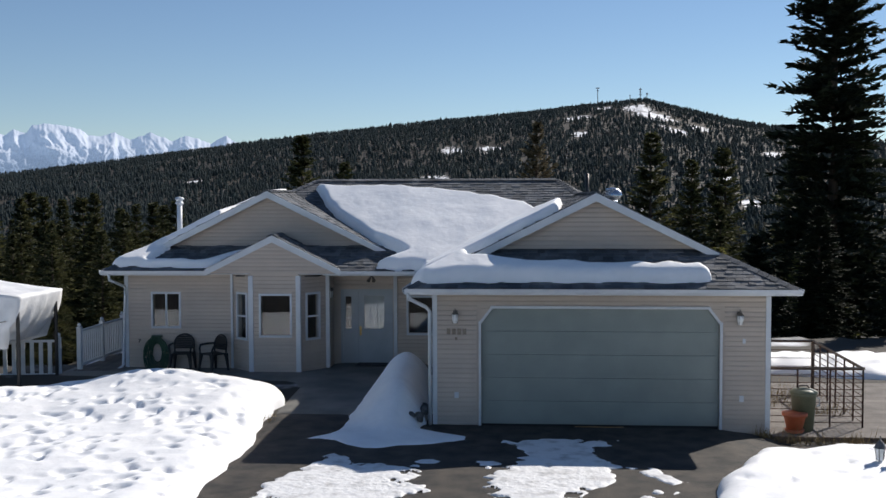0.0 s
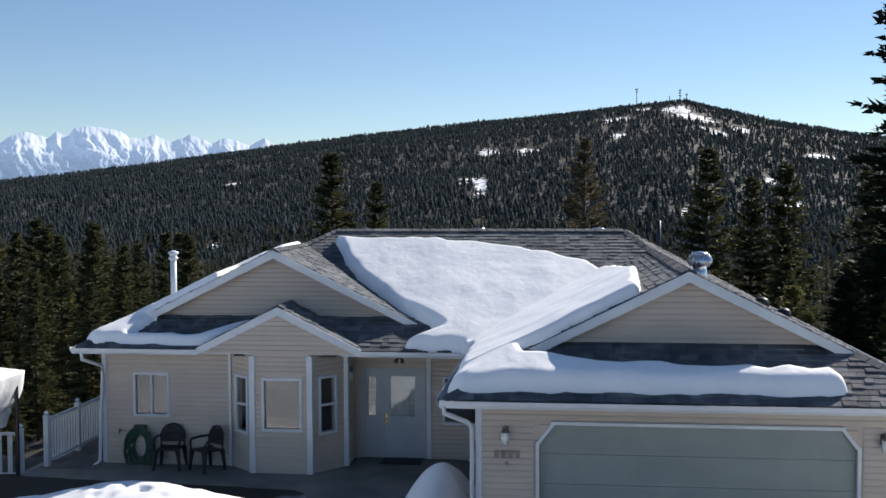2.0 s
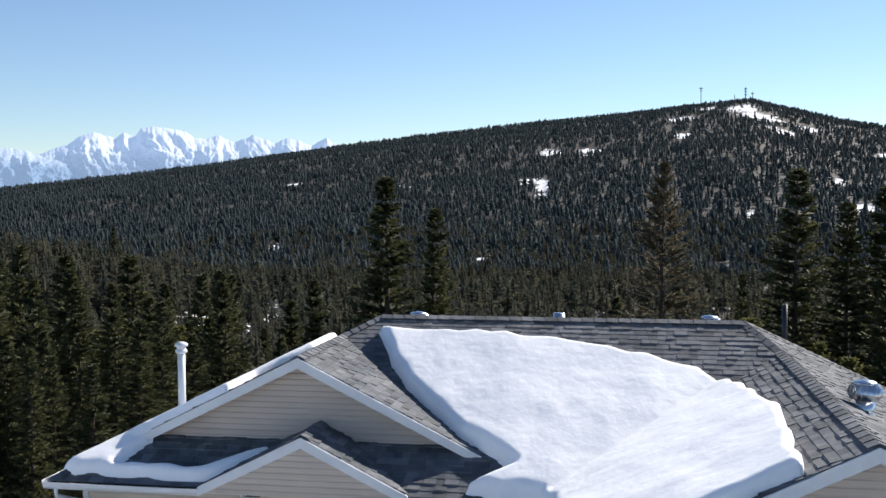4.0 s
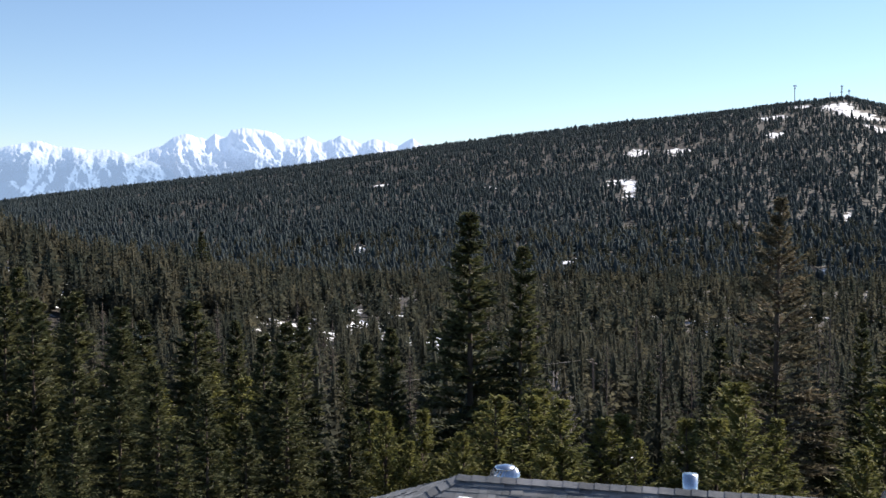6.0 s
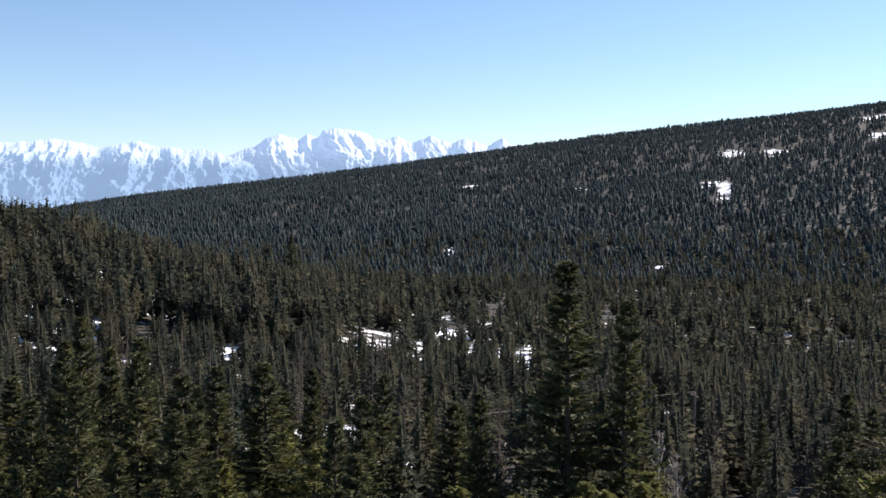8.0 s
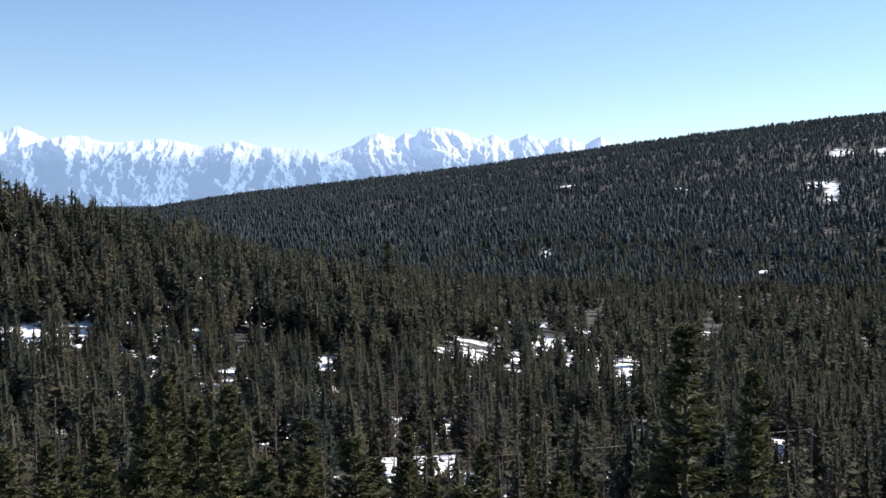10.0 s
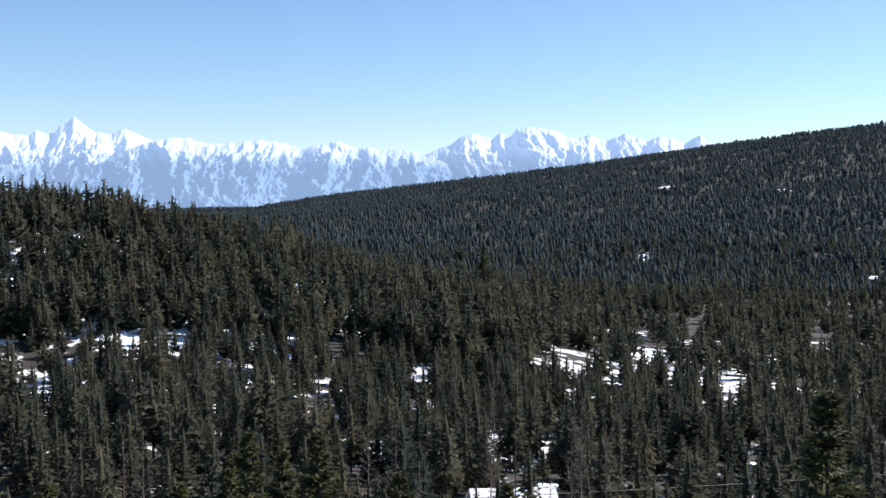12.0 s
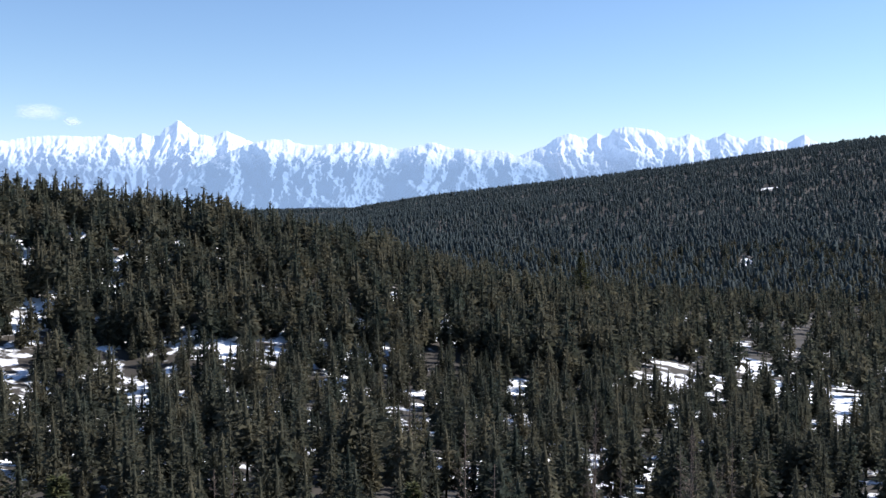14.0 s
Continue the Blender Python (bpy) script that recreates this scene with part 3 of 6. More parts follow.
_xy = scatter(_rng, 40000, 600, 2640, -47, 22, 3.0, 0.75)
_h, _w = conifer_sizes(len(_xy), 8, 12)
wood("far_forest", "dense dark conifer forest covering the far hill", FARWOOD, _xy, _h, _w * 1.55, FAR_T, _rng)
_xy = np.concatenate([scatter(_rng, 7800, 240, 900, -63, 20, 1.3, 0.75), scatter(_rng, 1150, 235, 345, -66, -26, 1.2, 0.5)])
_h, _w = conifer_sizes(len(_xy), 7, 13.5)
wood("valley_forest", "conifer forest on the valley floor with snow between the trunks", FOREST, _xy, _h, _w, MID_T, _rng)
_xy = scatter(_rng, 2550, 62, 250, -68, 18, 1.05)
_h, _w = conifer_sizes(len(_xy), 4.5, 10.5)
wood("slope_forest", "scattered young conifers on a snow-patched slope", FOREST, _xy, _h, _w * 1.12, BIG_T, _rng)

firs = [make_tree("fir_tree", "dense dark green fir tree on the land around the house", "tree", 20 + k, 14.0, 2.5, FIR, whorls=42, per=8, steps=13, spray=0.60, width=0.075, lift=0.0, droop=0.22, group="firs behind the house") for k in range(3)]
youngs = [make_tree("young_pine_tree", "young yellow-green pine tree on the slope", "tree", 40 + k, 9.0, 2.0, YOUNG, whorls=30, per=8, steps=12, spray=0.46, width=0.05, lift=0.45, droop=0.05, shape=0.75, group="young pines on the slope") for k in range(2)]
ponderosa = make_tree("pine_tree", "tall open-crowned pine with greyish brown needles", "tree", 61, 22.0, 4.0, PINE, start=0.22, whorls=44, per=7, steps=22, spray=0.6, width=0.075, lift=0.15, droop=0.12, shape=0.8, tuft=0.35, limb_every=1, trunk=0.28)
spruce = make_tree("spruce_tree", "tall very dark spruce tree beside the house", "tree", 71, 24.0, 4.0, SPRUCE, start=0.04, whorls=64, per=11, steps=20, spray=0.8, width=0.11, lift=-0.05, droop=0.35, shape=0.7, limb_every=4, trunk=0.3)
larch = bare_tree("larch_tree", "bare brown larch tree with thin twigs", "tree", 81, 14.0, 1.8, LARCH)
birch = bare_tree("bare_shrub_tree", "leafless pale twiggy tree among the pines", "tree", 83, 6.0, 1.8, TWIG, 16, 5, 1.0, 6)

put(firs[0], -15.97, 46.2, top=8.78, height=14.0, wide=1.15)
put(firs[1], -13.24, 46.7, top=7.08, height=14.0, wide=0.9, turn=80)
put(firs[2], 7.72, 55.6, top=9.27, height=14.0, wide=1.2, turn=30)
put(firs[0], 10.3, 54.0, top=7.3, height=14.0, wide=1.05, turn=130)
put(firs[1], 12.6, 54.5, top=8.2, height=14.0, wide=1.15, turn=210)
put(firs[2], 17.0, 52.0, top=7.6, height=14.0, wide=1.1, turn=250)
put(firs[1], -18.6, 41.0, top=3.4, height=14.0, wide=0.95, turn=300)
put(firs[1], 5.2, 62.0, top=2.5, height=14.0, wide=0.7, turn=20)
put(firs[0], -191.0, 355.0, top=-2.7, height=14.0, wide=1.5)
put(spruce, 12.6, 28.0, size=1.0)
for _x, _y, _top, _a in ((7.9, 22.0, 3.2, 40), (9.6, 19.0, 4.4, 150), (12.4, 17.5, 5.0, 260), (15.4, 22.0, 6.5, 10), (18.5, 17.0, 5.0, 90)):
    put(spruce, _x, _y, top=_top, height=24.0, wide=1.7, turn=_a)
put(ponderosa, -0.65, 46.4, top=9.5, height=22.0, wide=1.0)
_near = np.random.RandomState(5)


def near_trees(kinds, n, x0, x1, y0, y1, t0, t1, height, gap=1.6):
    """Trees strewn over a stretch of the slope, with tips between t0 and t1."""
    spots = []
    for _ in range(n * 12):
        x, y = _near.uniform(x0, x1), _near.uniform(y0, y1)
        if all((x - a) ** 2 + (y - c) ** 2 > gap ** 2 for a, c in spots):
            spots.append((x, y))
            put(kinds[_near.randint(len(kinds))], x, y, top=_near.uniform(t0, t1), height=height, wide=_near.uniform(0.9, 1.3), turn=_near.uniform(0, 360))
        if len(spots) >= n:
            break


near_trees(firs, 16, -24, -14.6, 8.0, 17, 1.0, 4.4, 14.0, 1.9)
near_trees(firs, 24, -34, -15.5, 17, 30, 1.5, 5.2, 14.0, 2.0)
near_trees(firs, 20, -52, -25, 20, 40, 3.0, 6.5, 14.0, 2.8)
near_trees(firs, 18, -48, -20, 34, 52, 0.0, 4.6, 14.0, 2.6)
near_trees(youngs, 46, -16, 8, 24, 40, -1.8, 2.4, 9.0, 1.6)
near_trees(youngs, 18, -30, -14, 30, 46, -3.0, 1.5, 9.0, 1.8)
near_trees(firs, 10, -12, 10, 50, 75, -5.0, 1.0, 14.0, 3.0)
near_trees(firs, 14, 7, 24, 24, 48, 0.0, 4.5, 14.0, 2.2)
near_trees(youngs, 6, 6, 14, 20, 34, 0.0, 3.0, 9.0, 2.0)
near_trees([larch], 40, -75, 10, 55, 105, -6.0, 1.0, 14.0, 2.5)
near_trees(firs, 14, -60, -10, 50, 80, -9.0, -2.0, 14.0, 3.0)
near_trees([birch], 5, -14, -6, 26, 60, -3.0, 0.5, 6.0, 2.0)
# unseen firs, added before the house to darken window reflections and its front
near_trees(firs, 26, -48, 36, -64, -44, 8.0, 13.0, 14.0, 2.6)
for _t in (*firs, *youngs, ponderosa, spruce, larch, birch):
    for _o in (*_t.children_recursive, _t):
        bpy.data.objects.remove(_o)

# ---- yard surfaces ----
GLASS = mat("window_glass", (0.9, 0.95, 0.95), rough=0.0, bump=0.02, bscale=1.2, amount=0.0)
GLASS.node_tree.nodes["Principled BSDF"].inputs["Transmission Weight"].default_value = 1.0
GLASS.node_tree.nodes["Principled BSDF"].inputs["IOR"].default_value = 1.6
# dark base colour stands in for the unlit rooms behind the glass
DARKROOM = mat("shade_dark_interior", (0.07, 0.07, 0.07), (0.14, 0.13, 0.125), 1.0, 0.9)
CURTAIN = mat("net_curtain", (0.55, 0.56, 0.56), (0.7, 0.7, 0.7), 6.0, 0.9, 0.3, 30.0)
BLACK = mat("black_plastic", (0.010, 0.010, 0.012), (0.02, 0.02, 0.022), 8.0, 0.45, 0.1, 80.0)
METAL = mat("galvanised_metal", (0.55, 0.57, 0.60), (0.72, 0.74, 0.76), 6.0, 0.25, 0.1, 40.0, metal=1.0)
BRASS = mat("brass", (0.50, 0.36, 0.14), (0.62, 0.46, 0.2), 9.0, 0.3, 0.0, metal=1.0)
RUST = mat("rusty_iron", (0.045, 0.025, 0.02), (0.10, 0.05, 0.035), 12.0, 0.85, 0.5, 70.0)
OLDWOOD = mat("weathered_wood", (0.09, 0.065, 0.05), (0.19, 0.145, 0.115), 3.0, 0.85, 0.5, 30.0, stretch=(1, 6, 1))
DECKING = mat("deck_boards", (0.10, 0.088, 0.078), (0.17, 0.15, 0.135), 2.0, 0.8, 0.4, 30.0, vary="object", amount=0.15)
TERRACOTTA = mat("terracotta_plastic", (0.42, 0.105, 0.045), (0.52, 0.15, 0.07), 4.0, 0.55, 0.1, 40.0)
OLIVE = mat("olive_plastic", (0.10, 0.115, 0.075), (0.15, 0.165, 0.115), 3.0, 0.5, 0.1, 40.0)
HOSE = mat("green_rubber", (0.010, 0.05, 0.03), (0.02, 0.075, 0.045), 8.0, 0.45, 0.1, 40.0)
TARP = mat("white_tarpaulin", (0.62, 0.64, 0.66), (0.78, 0.79, 0.80), 2.0, 0.55, 0.5, 4.0, dist=0.04, amount=0.06)
GRASS = mat("dry_grass", (0.16, 0.115, 0.05), (0.30, 0.22, 0.11), 5.0, 0.9, 0.0, vary="island", amount=0.4)
STONE = mat("dark_stones", (0.05, 0.05, 0.052), (0.13, 0.13, 0.13), 4.0, 0.8, 0.6, 30.0, vary="object", amount=0.4)
LAMPGLASS = mat("frosted_glass", (0.75, 0.77, 0.76), (0.82, 0.83, 0.82), 4.0, 0.3)
PEWTER = mat("aged_pewter", (0.13, 0.12, 0.11), (0.26, 0.24, 0.22), 10.0, 0.45, 0.2, 60.0, metal=0.8)
DOORGREY = mat("grey_door_paint", (0.37, 0.42, 0.45), (0.43, 0.48, 0.51), 2.0, 0.45, 0.05, 60.0, amount=0.04)
NUMBER = mat("bronze_figures", (0.20, 0.16, 0.12), (0.28, 0.23, 0.18), 10.0, 0.5)


def inside(px, py, poly):
    res = np.zeros(px.shape, bool)
    n = len(poly)
    for i in range(n):
        (x0, y0), (x1, y1) = poly[i], poly[(i + 1) % n]
        hit = ((y0 > py) != (y1 > py)) & (px < (x1 - x0) * (py - y0) / ((y1 - y0) if y1 != y0 else 1e-9) + x0)
        res ^= hit
    return res


def edge_near(px, py, poly):
    """The distance to the outline, and the point on it."""
    best, bx, by = np.full(px.shape, 1e9), px.copy(), py.copy()
    n = len(poly)
    for i in range(n):
        (x0, y0), (x1, y1) = poly[i], poly[(i + 1) % n]
        dx, dy = x1 - x0, y1 - y0
        t = np.clip(((px - x0) * dx + (py - y0) * dy) / (dx * dx + dy * dy + 1e-9), 0, 1)
        qx, qy = x0 + t * dx, y0 + t * dy
        d = np.hypot(px - qx, py - qy)
        m = d < best
        best, bx, by = np.where(m, d, best), np.where(m, qx, bx), np.where(m, qy, by)
    return best, bx, by


def wavy(poly, amp, step, seed):
    """The outline cut into short runs that wander a little."""
    rng = np.random.RandomState(seed)
    out, n = [], len(poly)
    for i in range(n):
        p, q = np.array(poly[i], float), np.array(poly[(i + 1) % n], float)
        L = np.linalg.norm(q - p)
        k = max(1, int(L / step))
        nrm = np.array([-(q - p)[1], (q - p)[0]]) / (L + 1e-9)
        for j in range(k):
            out.append(tuple(p + (q - p) * j / k + nrm * rng.normal(0, amp) * (1 if j else 0.4)))
    return out


def snow_sheet(name, label, poly, base, thick, edge, step, material, lumps=0.03, seed=1, amp=0.05, run=0.35, height=None, dents=0, kind="", holes=None):
    """Snow that lies on base(x, y) within an outline, rounded off along its edge."""
    poly = wavy(poly, amp, run, seed) if amp else poly
    xs, ys = [p[0] for p in poly], [p[1] for p in poly]
    gx, gy = np.arange(min(xs) - step, max(xs) + 2 * step, step), np.arange(min(ys) - step, max(ys) + 2 * step, step)
    X, Y = np.meshgrid(gx, gy)
    ins = inside(X, Y, poly)
    d, qx, qy = edge_near(X, Y, poly)
    X, Y, d = np.where(ins, X, qx), np.where(ins, Y, qy), np.where(ins, d, 0)
    k = np.clip(d / edge, 0, 1)
    prof = np.sqrt(np.maximum(1 - (1 - k) ** 2, 0))
    tk = thick if height is None else height(X, Y)
    rng = np.random.RandomState(seed + 50)
    z = base(X, Y) + tk * prof + prof * lumps * (smooth_noise(X, Y, 1.4, seed) + 0.5 * smooth_noise(X, Y, 0.5, seed + 3)) - 0.006
    for _ in range(dents):
        cx, cy, r, a = rng.uniform(max(min(xs), -15.5), min(max(xs), 8)), rng.uniform(max(min(ys), -9), max(ys)), rng.uniform(0.06, 0.13), rng.uniform(0, 3.14)
        u, w = (X - cx) * np.cos(a) + (Y - cy) * np.sin(a), -(X - cx) * np.sin(a) + (Y - cy) * np.cos(a)
        z = z - prof * rng.uniform(0.025, 0.075) * np.exp(-((u / (1.7 * r)) ** 2 + (w / r) ** 2) ** 2)
    nr, na = X.shape
    cell = ins[:-1, :-1] | ins[1:, :-1] | ins[:-1, 1:] | ins[1:, 1:]
    if holes is not None:
        worn = smooth_noise(X, Y, 0.55, seed) + 0.5 * smooth_noise(X, Y, 0.16, seed + 2) - 0.9 * np.clip(d / 0.5, 0, 1)
        z = z - 0.03 * np.clip((worn - holes + 0.25) / 0.25, 0, 1)
        cell &= worn[:-1, :-1] < holes
    i = (np.arange(nr - 1)[:, None] * na + np.arange(na - 1)[None, :])
    f = np.stack([i, i + 1, i + 1 + na, i + na], -1)[cell]
    used = np.unique(f)
    remap = np.zeros(nr * na, int)
    remap[used] = np.arange(len(used))
    V = np.stack([X, Y, z], -1).reshape(-1, 3)[used]
    ob = piece(name, V, remap[f], material, None, label, True)
    return tagged(ob, category="snow", kind=kind)


def flat_slab(name, label, poly, material, lift, category, step=0.5):
    """Paving that follows the ground, a few centimetres proud."""
    ob = snow_sheet(name, label, poly, land, lift, 0.02, step, material, 0.0, amp=0.0)
    return tagged(ob, category=category, kind="structure")


flat_slab("road", "dark damp asphalt driveway before the garage", [(-6.9, -10.9), (3.3, -10.9), (3.6, -4), (3.55, -0.1), (-3.45, -0.02), (-3.6, 0.4), (-6.9, 0.4)], ASPHALT, 0.02, "driveway", 0.25)
# unseen street, added to darken window reflections and bounce on the house front
flat_slab("road", "dark damp asphalt street, added unseen beyond the drive", [(-45, -26), (45, -26), (45, -10.95), (-45, -10.95)], ASPHALT, 0.08, "street", 1.0)
flat_slab("pavement", "pale concrete path and patio along the house", [(-6.9, 0.42), (-3.55, 0.42), (-3.55, 6.3), (-6.6, 6.3), (-6.6, 5.6), (-13.4, 5.3), (-13.4, 4.0), (-7.2, 3.6), (-6.9, 3.0)], CONCRETE, 0.035, "patio", 0.25)

# ---- house ----
EAVE, M, MF = 2.86, 0.497, 0.539
# eaves: left end, right end, garage's left side, right side of the left wing
XL, XR, XG, XW = -12.33, 3.87, -3.90, -4.14
house = thing("house", "single-storey house with cream siding, grey shingles and snow on the roof", "house")


def siding(wall, x0, x1, z0, z1, y, holes=(), top=None, dx=(1, 0), origin=(0, 0), course=0.1):
    """Lapped boards on a wall that runs from x0 to x1 along dx; holes: (x0, x1, z0, z1); top: (z) -> (x0, x1) for a gable."""
    n = int(math.ceil((z1 - z0) / course))
    nx, ny = dx[1], -dx[0]
    for i in range(n):
        a, b = z0 + i * course, min(z0 + (i + 1) * course, z1)
        spans = [(x0, x1)]
        if top:
            spans = [top(b)]
        for h0, h1, ha, hb in holes:
            if b > ha + 0.01 and a < hb - 0.01:
                spans = [s for p, q in spans for s in ((p, min(q, h0)), (max(p, h1), q)) if s[1] - s[0] > 0.02]
        for p, q in spans:
            if q - p < 0.05:
                continue
            V, c = [], b - a
            for off, z in ((0.0, a), (0.022, a), (0.024, a + 0.12 * c), (0.018, a + 0.60 * c), (0.008, a + 0.72 * c), (0.002, b)):
                for u in (p, q):
                    V.append((origin[0] + u * dx[0] + off * nx, origin[1] + y + u * dx[1] + off * ny, z))
            piece("siding_board", V, [(2 * i, 2 * i + 1, 2 * i + 3, 2 * i + 2) for i in range(5)], SIDING, wall)


def wall_with_holes(name, x0, x1, z0, z1, y, thick, holes):
    """A wall along x, its openings cut through."""
    bm = bmesh.new()
    xs = sorted({x0, x1, *(h[0] for h in holes), *(h[1] for h in holes)})
    for a, b in zip(xs, xs[1:]):
        hs = sorted((h for h in holes if h[0] <= a + 1e-6 and h[1] >= b - 1e-6), key=lambda h: h[2])
        z = z0
        for h in hs:
            if h[2] > z + 1e-4:
                box(bm, a, b, y, y + thick, z, h[2])
            z = h[3]
        if z < z1 - 1e-4:
            box(bm, a, b, y, y + thick, z, z1)
    return part(name, bm, SIDING, house)


def window(x0, x1, z0, z1, y, split="", curtain=False, turn=None, parent=house):
    """A white framed window; split: v for two panes side by side, h for a hung pair, else one."""
    w = new("window")
    w.parent = parent
    if turn is not None:
        w.matrix_basis = turn
    bm = bmesh.new()
    t = 0.055
    for e in ((x0 - t, x1 + t, z0 - t, z0), (x0 - t, x1 + t, z1, z1 + t), (x0 - t, x0, z0, z1), (x1, x1 + t, z0, z1)):
        box(bm, e[0], e[1], y - 0.045, y + 0.06, e[2], e[3], 0.006)
    part("window_frame", bm, WHITE, w)
    xm, zm = (x0 + x1) / 2, (z0 + z1) / 2
    panes = [(x0, x1, z0, z1)]
    if split == "v":
        boxpart("mullion", (xm - 0.022, xm + 0.022, y - 0.02, y + 0.04, z0, z1), WHITE, w)
        panes = [(x0, xm - 0.022, z0, z1), (xm + 0.022, x1, z0, z1)]
    if split == "h":
        boxpart("mullion", (x0, x1, y - 0.02, y + 0.04, zm - 0.022, zm + 0.022), WHITE, w)
        panes = [(x0, x1, z0, zm - 0.022), (x0, x1, zm + 0.022, z1)]
    for p in panes:
        g = boxpart("pane", (p[0], p[1], y + 0.012, y + 0.018, p[2], p[3]), GLASS, w)
        g.visible_shadow = False
    if curtain:
        V, F, n = [], [], 40
        for i in range(n + 1):
            u = x0 + (x1 - x0) * i / n
            d = y + 0.10 + 0.02 * math.sin(i * 1.3)
            V += [(u, d, z0), (u, d, z1)]
        F = [(2 * i, 2 * i + 2, 2 * i + 3, 2 * i + 1) for i in range(n)]
        piece("curtain", V, F, CURTAIN, w)
    return w


def trim(x0, x1, y0, y1, z0, z1, parent=house, name="corner_trim"):
    return boxpart(name, (x0, x1, y0, y1, z0, z1), WHITE, parent, bevel=0.006)


# garage front with the door's opening
GD = (-2.42, 2.42, -0.3, 2.42)
gw = wall_with_holes("garage_wall", -3.4, 3.4, -0.3, 2.85, 0.0, 0.15, [GD])
siding(gw, -3.34, 3.34, -0.2, 2.8, 0.0, [(GD[0] - 0.09, GD[1] + 0.09, -0.3, 2.51)])
for _x in (-3.43, 3.33):
    trim(_x, _x + 0.1, -0.035, 0.07, -0.22, 2.74)
# the opening's cut upper corners and its casing
bm = bmesh.new()
for s in (-1, 1):
    vs = [bm.verts.new(p) for y in (-0.03, 0.12) for p in ((s * 2.42, y, 2.13), (s * 2.42, y, 2.42), (s * 2.19, y, 2.42))]
    for f in ((0, 1, 2), (5, 4, 3), (0, 3, 4, 1), (1, 4, 5, 2), (2, 5, 3, 0)):
        bm.faces.new([vs[i] for i in f])
part("corner_fillet", bm, SIDING, house)
bm = bmesh.new()
for a, b in (((-2.46, -0.02), (-2.46, 2.14)), ((-2.46, 2.12), (-2.2, 2.46)), ((-2.21, 2.46), (2.21, 2.46)), ((2.2, 2.46), (2.46, 2.12)), ((2.46, 2.14), (2.46, -0.02))):
    L = math.dist(a, b)
    ang = math.atan2(b[1] - a[1], b[0] - a[0])
    m0 = len(bm.verts)
    box(bm, -0.02, L + 0.02, -0.05, 0.0, -0.04, 0.012)
    bm.verts.ensure_lookup_table()
    bmesh.ops.transform(bm, matrix=Matrix.Translation((a[0], -0.004 * (m0 // 8 % 2), a[1])) @ Matrix.Rotation(-ang, 4, "Y"), verts=bm.verts[m0:])
part("garage_door_casing", bm, WHITE, house)
garage_door = new("garage_door")
garage_door.parent = house
tagged(garage_door, "pale grey-green sectional garage door, shut")
for i in range(5):
    z0 = 0.015 + i * 0.482
    boxpart("door_section", (-2.415, 2.415, 0.06, 0.10, z0, z0 + 0.4785), DOORPAINT, garage_door, bevel=0.006)
    for k in range(8):
        cx, bm = -2.415 + (k + 0.5) * 4.83 / 8, bmesh.new()
        for e in ((cx - 0.25, cx + 0.25, z0 + 0.08, z0 + 0.092), (cx - 0.25, cx + 0.25, z0 + 0.382, z0 + 0.394), (cx - 0.25, cx - 0.238, z0 + 0.092, z0 + 0.382), (cx + 0.238, cx + 0.25, z0 + 0.092, z0 + 0.382)):
            box(bm, e[0], e[1], 0.057, 0.061, e[2], e[3])
        part("panel_moulding", bm, DOORPAINT, garage_door)
boxpart("bottom_seal", (-2.415, 2.415, 0.058, 0.10, -0.02, 0.013), BLACK, garage_door)

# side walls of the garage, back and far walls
# ceilings are added unseen to stop light; the dark lining darkens the rooms
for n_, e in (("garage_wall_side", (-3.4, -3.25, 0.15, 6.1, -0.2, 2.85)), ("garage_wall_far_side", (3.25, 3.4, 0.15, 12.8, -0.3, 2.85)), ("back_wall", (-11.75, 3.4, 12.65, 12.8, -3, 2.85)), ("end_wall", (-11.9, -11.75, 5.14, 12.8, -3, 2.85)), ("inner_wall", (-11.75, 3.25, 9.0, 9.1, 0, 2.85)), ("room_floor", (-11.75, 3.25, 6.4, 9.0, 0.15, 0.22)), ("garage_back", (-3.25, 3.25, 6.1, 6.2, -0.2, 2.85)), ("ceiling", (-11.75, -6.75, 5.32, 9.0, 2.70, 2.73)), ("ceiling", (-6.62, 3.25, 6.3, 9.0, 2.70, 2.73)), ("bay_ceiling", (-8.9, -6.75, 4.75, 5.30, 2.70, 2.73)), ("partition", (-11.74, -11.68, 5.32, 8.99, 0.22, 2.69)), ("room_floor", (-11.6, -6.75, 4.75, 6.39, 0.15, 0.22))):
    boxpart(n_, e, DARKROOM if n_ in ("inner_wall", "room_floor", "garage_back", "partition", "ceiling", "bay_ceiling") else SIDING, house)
_side = new("garage_side_siding")
_side.parent = house
siding(_side, 0.1, 6.1, -0.1, 2.75, 0, dx=(0, -1), origin=(-3.4, 6.2))

# left front wall with its sliding window
W1 = (-11.20, -10.51, 1.37, 2.22)
lw = wall_with_holes("front_wall", -11.9, -9.1, 0.0, 2.85, 5.14, 0.15, [W1])
siding(lw, -11.86, -9.1, 0.28, 2.78, 5.14, [(W1[0] - 0.055, W1[1] + 0.055, W1[2] - 0.055, W1[3] + 0.055)])
window(*W1, 5.14, "v")
trim(-11.96, -11.86, 5.10, 5.2, 0.2, 2.74)

# bay with three sides
WB = (-8.20, -7.455, 1.22, 2.23)
bw = wall_with_holes("bay_wall", -8.46, -7.24, 0.0, 3.05, 4.60, 0.12, [WB])
siding(bw, -8.42, -7.28, 0.25, 2.85, 4.60, [(WB[0] - 0.055, WB[1] + 0.055, WB[2] - 0.055, WB[3] + 0.055)])
window(*WB, 4.60)


